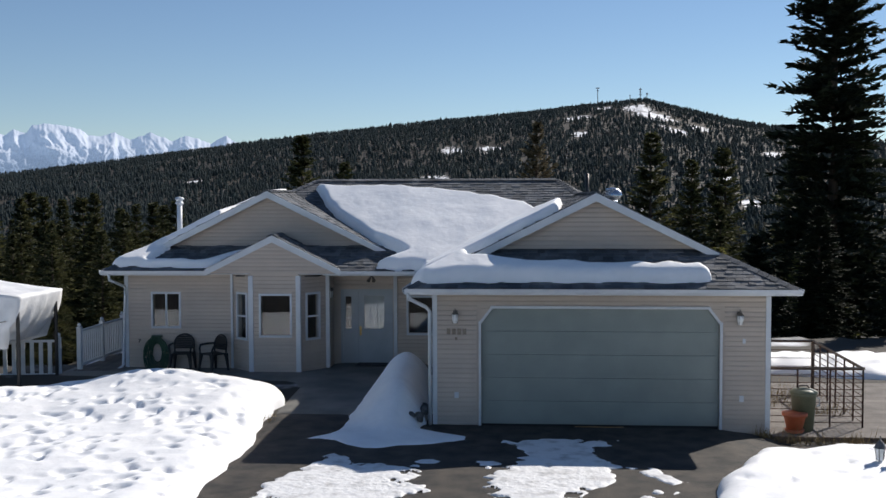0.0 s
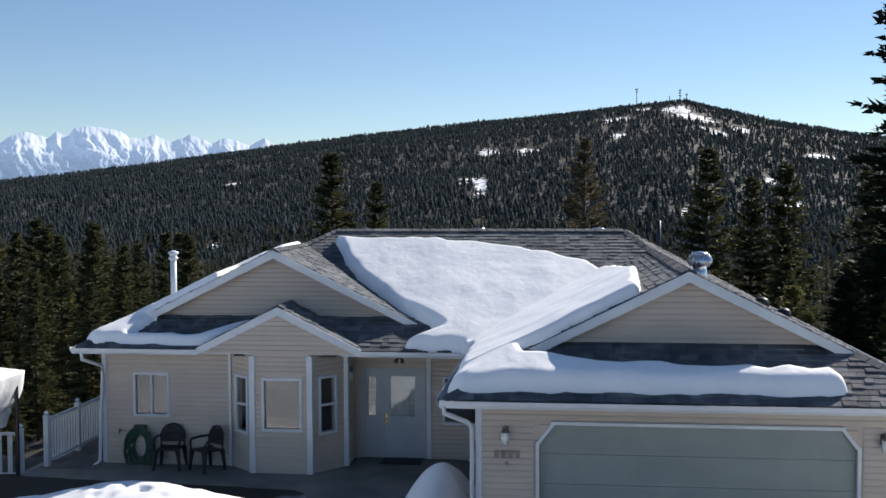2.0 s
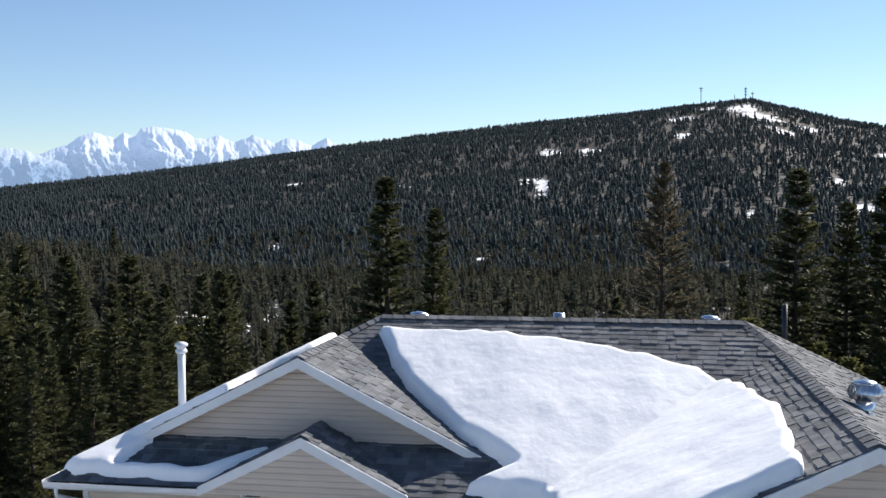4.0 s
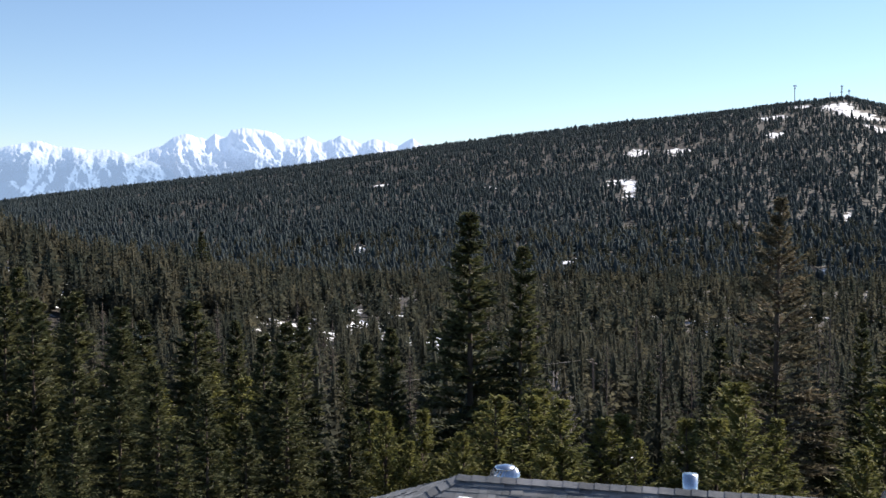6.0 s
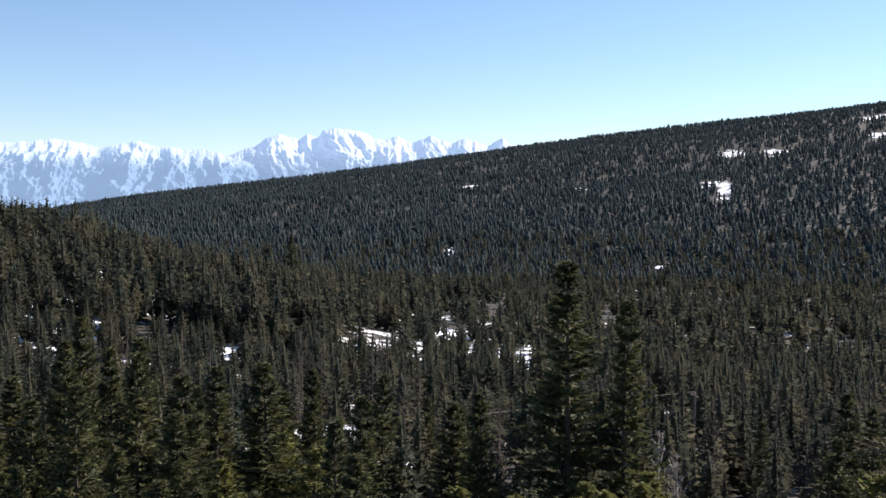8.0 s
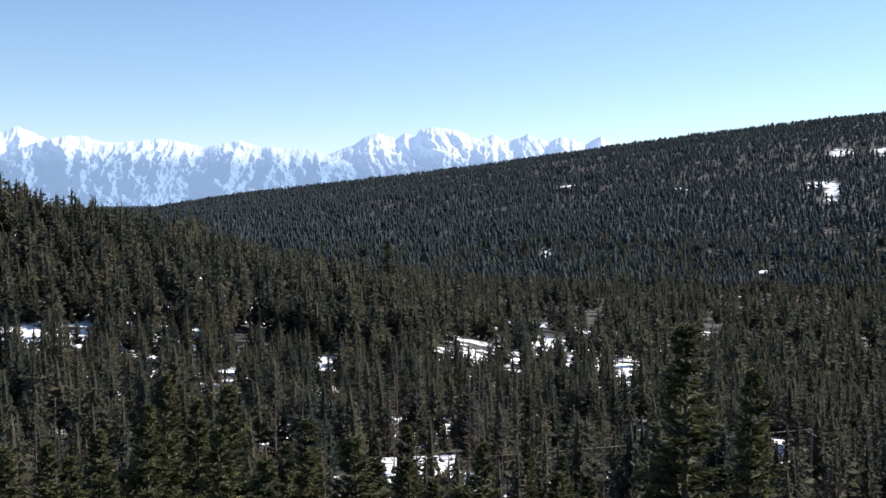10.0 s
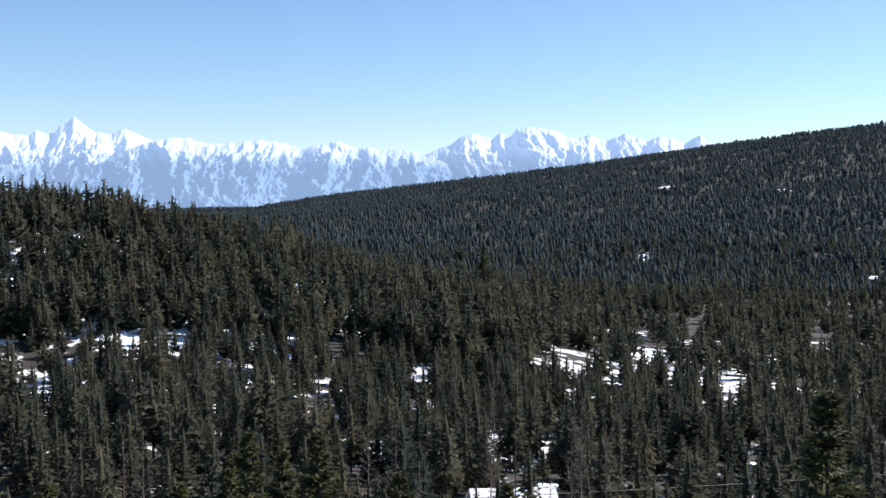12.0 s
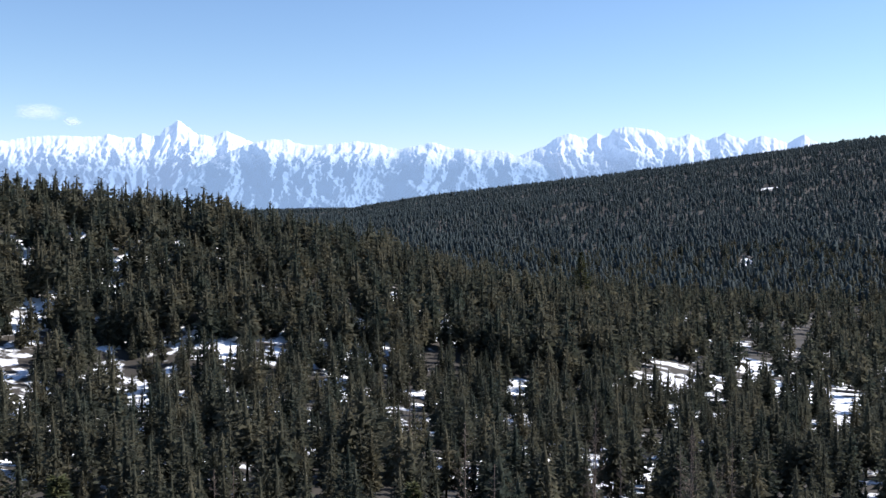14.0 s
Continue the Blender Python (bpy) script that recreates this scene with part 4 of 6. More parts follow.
def bay_side(x0, y0, x1, y1, u0, u1):
    """An angled wall of the bay from (x0, y0) to (x1, y1), with a hung window from u0 to u1 along it."""
    L = math.hypot(x1 - x0, y1 - y0)
    d = ((x1 - x0) / L, (y1 - y0) / L)
    turn = Matrix.Translation((x0, y0, 0)) @ Matrix.Rotation(math.atan2(d[1], d[0]), 4, "Z")
    bm = bmesh.new()
    for a, b, c, e in ((0, u0, 0, 2.9), (u1, L, 0, 2.9), (u0, u1, 0, 1.12), (u0, u1, 2.24, 2.9)):
        box(bm, a, b, 0, 0.1, c, e)
    bmesh.ops.transform(bm, matrix=turn, verts=bm.verts)
    w = part("bay_side_wall", bm, SIDING, house)
    siding(w, 0.03, L - 0.09, 0.25, 2.78, 0, [(u0 - 0.055, u1 + 0.055, 1.065, 2.295)], dx=d, origin=(x0, y0))
    window(u0, u1, 1.12, 2.24, 0.0, "h", turn=turn)


bay_side(-9.07, 5.14, -8.46, 4.60, 0.24, 0.62)
bay_side(-7.24, 4.60, -6.64, 5.36, 0.27, 0.65)
for _p in ((-8.46, 4.60), (-7.24, 4.60), (-6.64, 5.36)):
    trim(_p[0] - 0.06, _p[0] + 0.06, _p[1] - 0.045, _p[1] + 0.08, 0.2, 2.74)
trim(-9.13, -9.07, 5.08, 5.14, 0.2, 2.74)
_ret = new("porch_side_siding")
_ret.parent = house
boxpart("porch_side_wall", (-6.72, -6.63, 5.40, 6.2, 0, 2.85), SIDING, house)
siding(_ret, 0.0, 0.8, 0.25, 2.75, 0, dx=(0, 1), origin=(-6.63, 5.38))

# entrance: door, sidelight and the wall beside
DO = (-6.42, -5.02, 0.1, 2.27)
W2 = (-4.6, -3.85, 1.1, 2.05)
ew = wall_with_holes("entry_wall", -6.7, -3.4, 0.0, 2.85, 6.15, 0.12, [DO, W2])
siding(ew, -4.92, -3.42, 0.25, 2.75, 6.15, [(W2[0] - 0.055, W2[1] + 0.055, W2[2] - 0.055, W2[3] + 0.055)])
siding(ew, -6.66, -5.0, 2.33, 2.78, 6.15)
window(*W2, 6.15)
trim(-5.0, -4.9, 6.10, 6.2, 0.15, 2.74)
entry = new("front_door")
entry.parent = house
tagged(entry, "white panelled front door with a glazed upper half, shut")


def door_leaf(name, x0, x1, z0, z1, g, cols, rows, parent):
    """A leaf with a glazed opening g, divided by thin bars."""
    bm = bmesh.new()
    for e in ((x0, g[0], z0, z1), (g[1], x1, z0, z1), (g[0], g[1], z0, g[2]), (g[0], g[1], g[3], z1)):
        box(bm, e[0], e[1], 6.16, 6.21, e[2], e[3])
    part(name, bm, DOORGREY, parent)
    p = boxpart("pane", (g[0], g[1], 6.18, 6.186, g[2], g[3]), GLASS, parent)
    p.visible_shadow = False
    for k in range(1, cols):
        u = g[0] + (g[1] - g[0]) * k / cols
        boxpart("glazing_bar", (u - 0.008, u + 0.008, 6.172, 6.178, g[2], g[3]), WHITE, parent)
    for k in range(1, rows):
        u = g[2] + (g[3] - g[2]) * k / rows
        boxpart("glazing_bar", (g[0], g[1], 6.172, 6.178, u - 0.008, u + 0.008), WHITE, parent)


boxpart("net_curtain", (-5.9, -5.1, 6.24, 6.25, 1.15, 2.1), CURTAIN, entry)
door_leaf("leaf", -5.95, -5.06, 0.22, 2.22, (-5.80, -5.26, 1.21, 2.10), 3, 3, entry)
door_leaf("sidelight", -6.36, -6.02, 0.22, 2.22, (-6.30, -6.14, 1.21, 2.07), 1, 3, entry)
bm = bmesh.new()
for e in ((-6.42, -6.36, 0.1, 2.27), (-6.02, -5.95, 0.1, 2.27), (-5.06, -5.02, 0.1, 2.27), (-6.36, -5.06, 2.22, 2.27)):
    box(bm, e[0], e[1], 6.13, 6.23, e[2], e[3])
part("door_frame", bm, DOORGREY, entry)
bm = bmesh.new()
box(bm, -5.92, -5.87, 6.14, 6.16, 1.02, 1.28, 0.01)
tube(bm, [(-5.895, 6.10, 1.23), (-5.895, 6.15, 1.23)], 0.022, 10)
tube(bm, [(-5.895, 6.15, 1.18), (-5.895, 6.10, 1.15), (-5.895, 6.10, 1.06), (-5.895, 6.15, 1.04)], 0.011, 8)
part("door_handle", bm, BRASS, entry, "brass handle and lock")

# ---- roof ----
RISE = MF * 4.38
GX, GY = (XG + XR) / 2, 4.62 + M * (XR - XG) / 2 / MF
WX, WY = (XL + XW) / 2, 4.62 + M * (XW - XL) / 2 / MF
HL, HR = XL + RISE / M, -0.58
MB = RISE / (XR - HR)


def plane_z(kind):
    return {"front": lambda x, y: EAVE + MF * (y - 4.62), "left": lambda x, y: EAVE + M * (x - XL), "right": lambda x, y: EAVE + M * (XR - x), "wing_right": lambda x, y: EAVE + M * (XW - x),
            "right_mid": lambda x, y: EAVE + M * (XR - x) + (RISE - M * (XR - HR)) / (9.0 - GY) * (y - GY), "right_back": lambda x, y: EAVE + MB * (XR - x),
            "garage_left": lambda x, y: EAVE + M * (x - XG), "skirt": lambda x, y: EAVE + 0.5 * (y + 0.42), "back": lambda x, y: EAVE + MF * (13.38 - y),
            "bay_left": lambda x, y: EAVE + 0.06 + M * (x + 9.60), "bay_right": lambda x, y: EAVE + 0.06 + M * (-6.19 - x)}[kind]


ROOF = [("front", [(XG, 4.62), (GX, GY), (HR, 9.0), (HL, 9.0), (WX, WY), (XW, 4.62)]),
        ("front", [(XL, 4.62), (XW, 4.62), (-5.3, 5.75), (-11.17, 5.75)]),
        ("left", [(XL, 4.62), (XL + 0.96, 5.5), (XL, 5.5)]), ("left", [(XL, 5.5), (WX, 5.5), (WX, WY), (XL, WY)]), ("left", [(XL, WY), (WX, WY), (HL, 9.0), (XL, 13.38)]),
        ("wing_right", [(WX, 5.5), (XW - 0.955, 5.5), (WX, WY)]),
        ("garage_left", [(XG, -0.42), (XG + 1.26, 0.83), (XG, 0.83)]), ("garage_left", [(XG, 0.83), (GX, 0.83), (GX, GY), (XG, 4.62)]),
        ("right", [(XR, -0.42), (XR, 0.83), (XR - 1.26, 0.83)]), ("right", [(GX, 0.83), (XR, 0.83), (XR, GY), (GX, GY)]), ("right_mid", [(GX, GY), (XR, GY), (HR, 9.0)]), ("right_back", [(XR, GY), (XR, 13.38), (HR, 9.0)]),
        ("skirt", [(XG, -0.42), (XR, -0.42), (XR - 1.43, 1.02), (XG + 1.43, 1.02)]),
        ("back", [(XL, 13.38), (HL, 9.0), (HR, 9.0), (XR, 13.38)]),
        ("bay_left", [(-9.60, 4.56), (-7.895, 4.56), (-7.895, 5.75), (-8.38, 5.75), (-9.60, 4.62)]),
        ("bay_right", [(-6.19, 4.56), (-6.19, 4.62), (-7.41, 5.75), (-7.895, 5.75), (-7.895, 4.56)])]


def roof_z(x, y):
    """The height of the roof's surface."""
    x, y = np.asarray(x, float), np.asarray(y, float)
    main = np.minimum(np.minimum(M * (x - XL), M * (XR - x)), np.minimum(MF * (y - 4.62), MF * (13.38 - y)))
    g = np.minimum(M * (x - XG), M * (XR - x))
    g = np.where(y < 0.83, np.minimum(g, 0.5 * (y + 0.42)), np.where(y > 8.6, -9, g))
    w = np.where((y >= 5.5) & (y < 8.6), np.minimum(M * (x - XL), M * (XW - x)), -9)
    return EAVE + np.maximum(np.maximum(main, g), np.maximum(w, 0.0))


def clip(poly, a, b):
    """The part of poly to the left of the line from a to b."""
    out = []
    for i in range(len(poly)):
        p, q = poly[i], poly[(i + 1) % len(poly)]
        sp = (b[0] - a[0]) * (p[1] - a[1]) - (b[1] - a[1]) * (p[0] - a[0])
        sq = (b[0] - a[0]) * (q[1] - a[1]) - (b[1] - a[1]) * (q[0] - a[0])
        if sp >= 0:
            out.append(p)
        if sp * sq < 0:
            t = sp / (sp - sq)
            out.append((p[0] + (q[0] - p[0]) * t, p[1] + (q[1] - p[1]) * t))
    return out


def area2(p):
    return sum(p[i][0] * p[(i + 1) % len(p)][1] - p[(i + 1) % len(p)][0] * p[i][1] for i in range(len(p)))


def shingle_tabs(kind, poly, rng):
    """Every tab of one roof plane, as (outline in plan, its lower side's height, its upper side's)."""
    f = plane_z(kind)
    gx, gy = f(1, 0) - f(0, 0), f(0, 1) - f(0, 0)
    g = math.hypot(gx, gy)
    up, along = (gx / g, gy / g), (gy / g, -gx / g)
    run = 0.145 / math.sqrt(1 + g * g)
    if area2(poly) < 0:
        poly = poly[::-1]
    A = [p[0] * along[0] + p[1] * along[1] for p in poly]
    B = [p[0] * up[0] + p[1] * up[1] for p in poly]
    b, k, tabs = min(B), 0, []
    while b < max(B):
        a = min(A) - rng.uniform(0, 0.3)
        while a < max(A):
            w = rng.uniform(0.12, 0.26)
            q = [(u * along[0] + v * up[0], u * along[1] + v * up[1]) for u, v in ((a, b), (a + w - 0.006, b), (a + w - 0.006, b + run + 0.01), (a, b + run + 0.01))]
            if area2(q) < 0:
                q = q[::-1]
            for i in range(len(poly)):
                if len(q) < 3:
                    break
                q = clip(q, poly[i], poly[(i + 1) % len(poly)])
            if len(q) >= 3 and abs(area2(q)) > 0.004:
                h = rng.choice((0.014, 0.014, 0.03))
                tabs.append(([(x, y, f(x, y) + h * (1 - 0.75 * min(1, max(0, (x * up[0] + y * up[1] - b) / run)))) for x, y in q], f))
            a += w
        b += run
        k += 1
    return tabs


roof = new("roof")
roof.parent = house
tagged(roof, "hipped roof of dark grey asphalt shingles")
LOOSE = []
_rr = random.Random(4)
for kind, poly in ROOF:
    f = plane_z(kind)
    if area2(poly) < 0:
        poly = poly[::-1]
    n = len(poly)
    V = [(x, y, f(x, y)) for x, y in poly] + [(x, y, f(x, y) - 0.07) for x, y in poly]
    piece("roof_plane", V, [tuple(range(n)), tuple(range(2 * n - 1, n - 1, -1))] + [(i, i + n, (i + 1) % n + n, (i + 1) % n) for i in range(n)], ROOFDECK, roof)
    LOOSE.append((kind, shingle_tabs(kind, poly, _rr)))


def ridge_cap(a, b, n, parent=roof):
    """Bent cap shingles that lap each other along a ridge or hip from a to b."""
    a, b = Vector(a), Vector(b)
    d = (b - a).normalized()
    side = d.cross(Vector((0, 0, 1))).normalized()
    up = side.cross(d).normalized()
    L = (b - a).length
    for i in range(n):
        p, q = a + d * (L * i / n), a + d * (L * (i + 1.12) / n)
        V = []
        for r, h in ((p, 0.035), (q, 0.022)):
            V += [r - side * 0.13 - Vector((0, 0, 0.13 * M * 0.8)) + up * h, r + up * (h + 0.008), r + side * 0.13 - Vector((0, 0, 0.13 * M * 0.8)) + up * h]
        V += [v - up * 0.02 for v in V[:3]]
        piece("cap_shingle", V, [(0, 3, 4, 1), (1, 4, 5, 2), (6, 0, 1, 7), (7, 1, 2, 8)], SHINGLE_ONE, parent)


R0, RZ = 9.0, EAVE + RISE
GZ, WZ, BZ = EAVE + M * (XR - XG) / 2, EAVE + M * (XW - XL) / 2, EAVE + 0.06 + M * 1.705
ridge_cap((HL, R0, RZ), (HR, R0, RZ), 30)
ridge_cap((GX, 0.83, GZ), (GX, GY, GZ), 30)
ridge_cap((GX, GY, GZ), (HR, R0, RZ), 5)
ridge_cap((WX, 5.5, WZ), (WX, WY, WZ), 13)
ridge_cap((WX, WY, WZ), (HL, R0, RZ), 5)
ridge_cap((XR, -0.42, EAVE), (XR - 1.26, 0.83, EAVE + 0.625), 8)
ridge_cap((XG, -0.42, EAVE), (XG + 1.26, 0.83, EAVE + 0.625), 8)
ridge_cap((XL, 4.62, EAVE), (XL + 0.96, 5.5, EAVE + 0.475), 6)
ridge_cap((-7.895, 4.56, BZ), (-7.895, 5.75, BZ), 6)
ridge_cap((XR, 13.38, EAVE), (HR, R0, RZ), 24)
boxpart("valley_flashing", (-0.07, 0.07, 0, 1.5, 0.0, 0.012), METAL, roof, "pale metal valley flashing", turn=Matrix.Translation((-1.05, 7.41, EAVE + M * (-1.05 - XG) + 0.03)) @ Matrix.Rotation(math.atan2(1.04, 0.96) - math.pi / 2, 4, "Z") @ Matrix.Rotation(math.radians(19), 4, "X"))


def bargeboard(cx, half, zr, y, depth=0.16, foot=None):
    """The two sloping boards of a gable, white, under the shingles."""
    for s in (-1, 1):
        x1 = cx + s * half
        bm = bmesh.new()
        z1 = zr - M * half
        vs = [bm.verts.new(p) for yy in (y - 0.02, y + 0.02) for p in ((cx, yy, zr - 0.005), (cx, yy, zr - depth - 0.02), (x1, yy, z1 - depth), (x1, yy, z1 - 0.005))]
        for f in ((0, 1, 2, 3), (7, 6, 5, 4), (0, 4, 5, 1), (1, 5, 6, 2), (2, 6, 7, 3), (3, 7, 4, 0)):
            bm.faces.new([vs[i] for i in f])
        bmesh.ops.recalc_face_normals(bm, faces=bm.faces)
        part("bargeboard", bm, WHITE, house)


bargeboard(GX, 2.68, GZ, 0.81)
bargeboard(WX, 3.3, WZ, 5.48)
bargeboard(-7.895, 1.74, BZ, 4.54, 0.16)


def gable_wall(cx, half, z0, zr, y):
    """A sided triangle behind the bargeboards."""
    bm = bmesh.new()
    vs = [bm.verts.new(p) for yy in (y, y + 0.08) for p in ((cx - half, yy, z0), (cx + half, yy, z0), (cx, yy, zr))]
    for f in ((0, 1, 2), (5, 4, 3), (0, 3, 4, 1), (1, 4, 5, 2), (2, 5, 3, 0)):
        bm.faces.new([vs[i] for i in f])
    w = part("gable_wall", bm, SIDING, house)
    k = half / (zr - z0)
    siding(w, cx - half, cx + half, z0, zr - 0.05, y, top=lambda z: (cx - k * (zr - z), cx + k * (zr - z)))
    # soffit between the wall and the bargeboards
    return w


gable_wall(GX, (GZ - 3.60) / M - 0.12, 3.60, GZ - 0.06, 1.0)
gable_wall(WX, (WZ - 3.42) / M - 0.12, 3.42, WZ - 0.06, 5.72)
gable_wall(-7.895, 1.62, 2.80, BZ - 0.06, 4.565)


def gutter(a, b, out):
    """A white gutter with its fascia along an eave from a to b; out: the outward direction."""
    a, b = Vector((*a, EAVE)), Vector((*b, EAVE))
    o = Vector((*out, 0))
    d = (b - a).normalized()
    prof = [(-0.02, -0.005), (-0.02, -0.12), (0.06, -0.12), (0.10, -0.07), (0.11, 0.0), (0.10, 0.0), (0.09, -0.06), (0.055, -0.105), (0.0, -0.105), (0.0, -0.005)]
    bm = bmesh.new()
    rings = [[bm.verts.new(p + o * u + Vector((0, 0, v))) for u, v in prof] for p in (a, b)]
    n = len(prof)
    for k in range(n):
        bm.faces.new((rings[0][k], rings[0][(k + 1) % n], rings[1][(k + 1) % n], rings[1][k]))
    bm.faces.new(list(reversed(rings[0]))), bm.faces.new(rings[1])
    bmesh.ops.recalc_face_normals(bm, faces=bm.faces)
    part("gutter", bm, WHITE, house)


gutter((XG - 0.05, -0.42), (XR + 0.06, -0.42), (0, -1))
gutter((XG, -0.42), (XG, 4.6), (-1, 0))
gutter((XR, -0.42), (XR, 13.3), (1, 0))
gutter((XL - 0.03, 4.62), (-9.62, 4.62), (0, -1))
gutter((-6.16, 4.62), (XG - 0.1, 4.62), (0, -1))
gutter((XL, 4.62), (XL, 13.3), (-1, 0))
for e in ((-3.88, 3.85, -0.40, 0.0, 2.73, 2.75), (-3.88, -3.4, 0.0, 4.7, 2.73, 2.75), (3.4, 3.85, 0.0, 13.2, 2.73, 2.75), (-12.31, -9.6, 4.64, 5.14, 2.74, 2.76), (-6.6, -3.9, 4.64, 6.15, 2.74, 2.76), (-9.6, -6.2, 4.62, 5.3, 2.77, 2.79)):
    boxpart("soffit", e, WHITE, house)


def downpipe(points):
    bm = bmesh.new()
    tube(bm, points, 0.038, 10)
    part("downpipe", bm, WHITE, house, smooth=True)


downpipe([(-12.15, 4.56, 2.78), (-12.15, 4.58, 2.62), (-11.92, 5.02, 2.42), (-11.92, 5.06, 2.2), (-12.0, 5.04, 0.35), (-12.05, 4.85, 0.28)])
downpipe([(-3.88, -0.48, 2.78), (-3.88, -0.46, 2.66), (-3.55, -0.10, 2.45), (-3.48, -0.06, 2.35), (-3.48, -0.06, 0.0)])

# what stands on the roof
def turbine_vent(x, y, z, size=1.0):
    t = thing("turbine_vent", "shiny metal turbine vent on the shingle roof", "roof vent", "turbine vents on the roof", (x, y, z))
    bm = bmesh.new()
    lathe(bm, [(0.30 * size, -0.22), (0.17 * size, -0.12), (0.15 * size, 0.0), (0.15 * size, 0.16 * size)], 20)
    part("base", bm, METAL, t, smooth=True)
    for k in range(18):
        a0 = 2 * math.pi * k / 18
        V, n = [], 7
        for i in range(n):
            q = i / (n - 1)
            r = size * (0.15 + 0.09 * math.sin(math.pi * (0.12 + 0.8 * q)))
            h = size * (0.16 + 0.26 * q)
            for da, dr in ((0.0, 0.0), (0.30, 0.025)):
                a = a0 + da + 0.5 * q
                V.append(((r + dr) * math.cos(a), (r + dr) * math.sin(a), h))
        piece("blade", V, [(2 * i, 2 * i + 1, 2 * i + 3, 2 * i + 2) for i in range(n - 1)], METAL, t, smooth=True)
    bm = bmesh.new()
    lathe(bm, [(0.19 * size, 0.41 * size), (0.17 * size, 0.45 * size), (0.02, 0.48 * size)], 20)
    part("cap", bm, METAL, t, smooth=True)


def flue(x, y, z0, z1, r, label, material, cap=True, sides=16):
    t = thing("flue_pipe", label, "flue pipe", at=(x, y, 0))
    bm = bmesh.new()
    lathe(bm, [(r, z0), (r, z1)], sides)
    part("pipe", bm, material, t, smooth=True)
    if cap:
        bm = bmesh.new()
        lathe(bm, [(r, z1), (1.55 * r, z1 + 0.03), (1.55 * r, z1 + 0.07), (1.2 * r, z1 + 0.08), (1.2 * r, z1 + 0.14), (1.7 * r, z1 + 0.15), (1.7 * r, z1 + 0.20), (0.3 * r, z1 + 0.24)], sides)
        part("cap", bm, material, t, smooth=True)


turbine_vent(0.62, 4.5, EAVE + M * (XR - 0.62) + 0.02, 0.92)
turbine_vent(-7.0, 9.8, RZ - 0.42, 0.93)
turbine_vent(-1.16, 9.78, RZ - 0.40, 0.93)
flue(-11.43, 8.04, 3.2, 4.52, 0.075, "tall white flue pipe with a cap on the roof", WHITE)
flue(-4.12, 9.95, 4.6, 5.24, 0.12, "short bright metal flue on the back of the roof", METAL, False)
flue(0.37, 10.5, 4.2, 5.42, 0.055, "thin black stove pipe on the roof", BLACK, False)
for _x, _y in ((2.2, 6.6), (2.6, 6.3)):
    t = thing("roof_vent", "low black plastic vent on the shingles", "roof vent", "low vents on the roof", (_x, _y, EAVE + M * (XR - _x)))
    bm = bmesh.new()
    lathe(bm, [(0.16, -0.1), (0.15, 0.06), (0.13, 0.12), (0.05, 0.16)], 14)
    part("hood", bm, BLACK, t, smooth=True)
    boxpart("flange", (-0.2, 0.2, -0.2, 0.2, -0.02, 0.0), BLACK, t, turn=Matrix.Rotation(math.atan(M), 4, "Y"))

# ---- snow on the roof ----
snow_sheet("roof_snow", "thick smooth snow slab in the valley of the shingle roof", [(-7.55, 8.45), (-6.68, 6.98), (-5.5, 5.82), (-4.6, 5.2), (-5.30, 4.72), (-4.1, 4.58), (-3.9, 4.2), (-3.85, 0.9), (-3.0, 0.86), (-1.9, 0.92), (-0.80, 0.95), (-0.78, 1.7), (-0.66, 3.6), (-0.75, 5.5), (-1.0, 6.9), (-1.5, 7.5), (-2.4, 7.85), (-4.1, 8.2), (-5.6, 8.38), (-7.1, 8.42)],
           roof_z, 0.27, 0.16, 0.04, SNOW, 0.02, 3, 0.03, 0.3)
snow_sheet("roof_snow", "rounded snow drift along the garage eave", [(-3.85, 1.2), (-3.87, -0.1), (-3.6, -0.26), (-1.0, -0.22), (1.95, -0.22), (2.22, -0.15), (2.26, 0.05), (2.05, 0.26), (0.5, 0.26), (-1.5, 0.36), (-2.65, 0.55), (-3.0, 1.2)],
           roof_z, 0.26, 0.2, 0.04, SNOW, 0.03, 4, 0.03, 0.3)
snow_sheet("roof_snow", "long strip of snow along the side of the roof", [(-12.20, 4.85), (-11.92, 4.74), (-9.65, 4.72), (-9.35, 4.76), (-8.65, 5.35), (-8.75, 5.45), (-9.7, 4.98), (-11.25, 4.95), (-10.9, 5.5), (-9.5, 5.52), (-9.2, 6.2), (-8.35, 6.9), (-8.3, 8.3), (-9.0, 8.6), (-11.8, 8.8), (-12.24, 8.0)],
           roof_z, 0.18, 0.16, 0.05, SNOW, 0.015, 5, 0.02, 0.3)

# ---- snow on the ground ----
snow_sheet("snow_bank", "trampled bank of snow with footprints beside the drive", [(-19, -10.2), (-6.6, -10.2), (-6.6, -9), (-6.55, -6.5), (-6.75, -5.2), (-6.7, -3.9), (-6.75, -1.6), (-6.95, -0.2), (-6.8, 1.2), (-6.95, 1.7), (-7.6, 2.1), (-8.6, 2.4), (-10.0, 2.7), (-11.5, 2.4), (-13.0, 1.7), (-14.5, 1.1), (-17.0, 0.8), (-19, 0.0)],
           land, 0.3, 1.0, 0.05, SNOW, 0.035, 6, 0.05, 0.4, height=lambda x, y: 0.30 + 0.12 * smooth_noise(x, y, 5.0, 4) + 0.27 * np.exp(-((x + 9.9) / 1.7) ** 2 - ((y - 1.9) / 0.9) ** 2) + 0.15 * np.exp(-((y - 1.0) / 1.5) ** 2), dents=700)
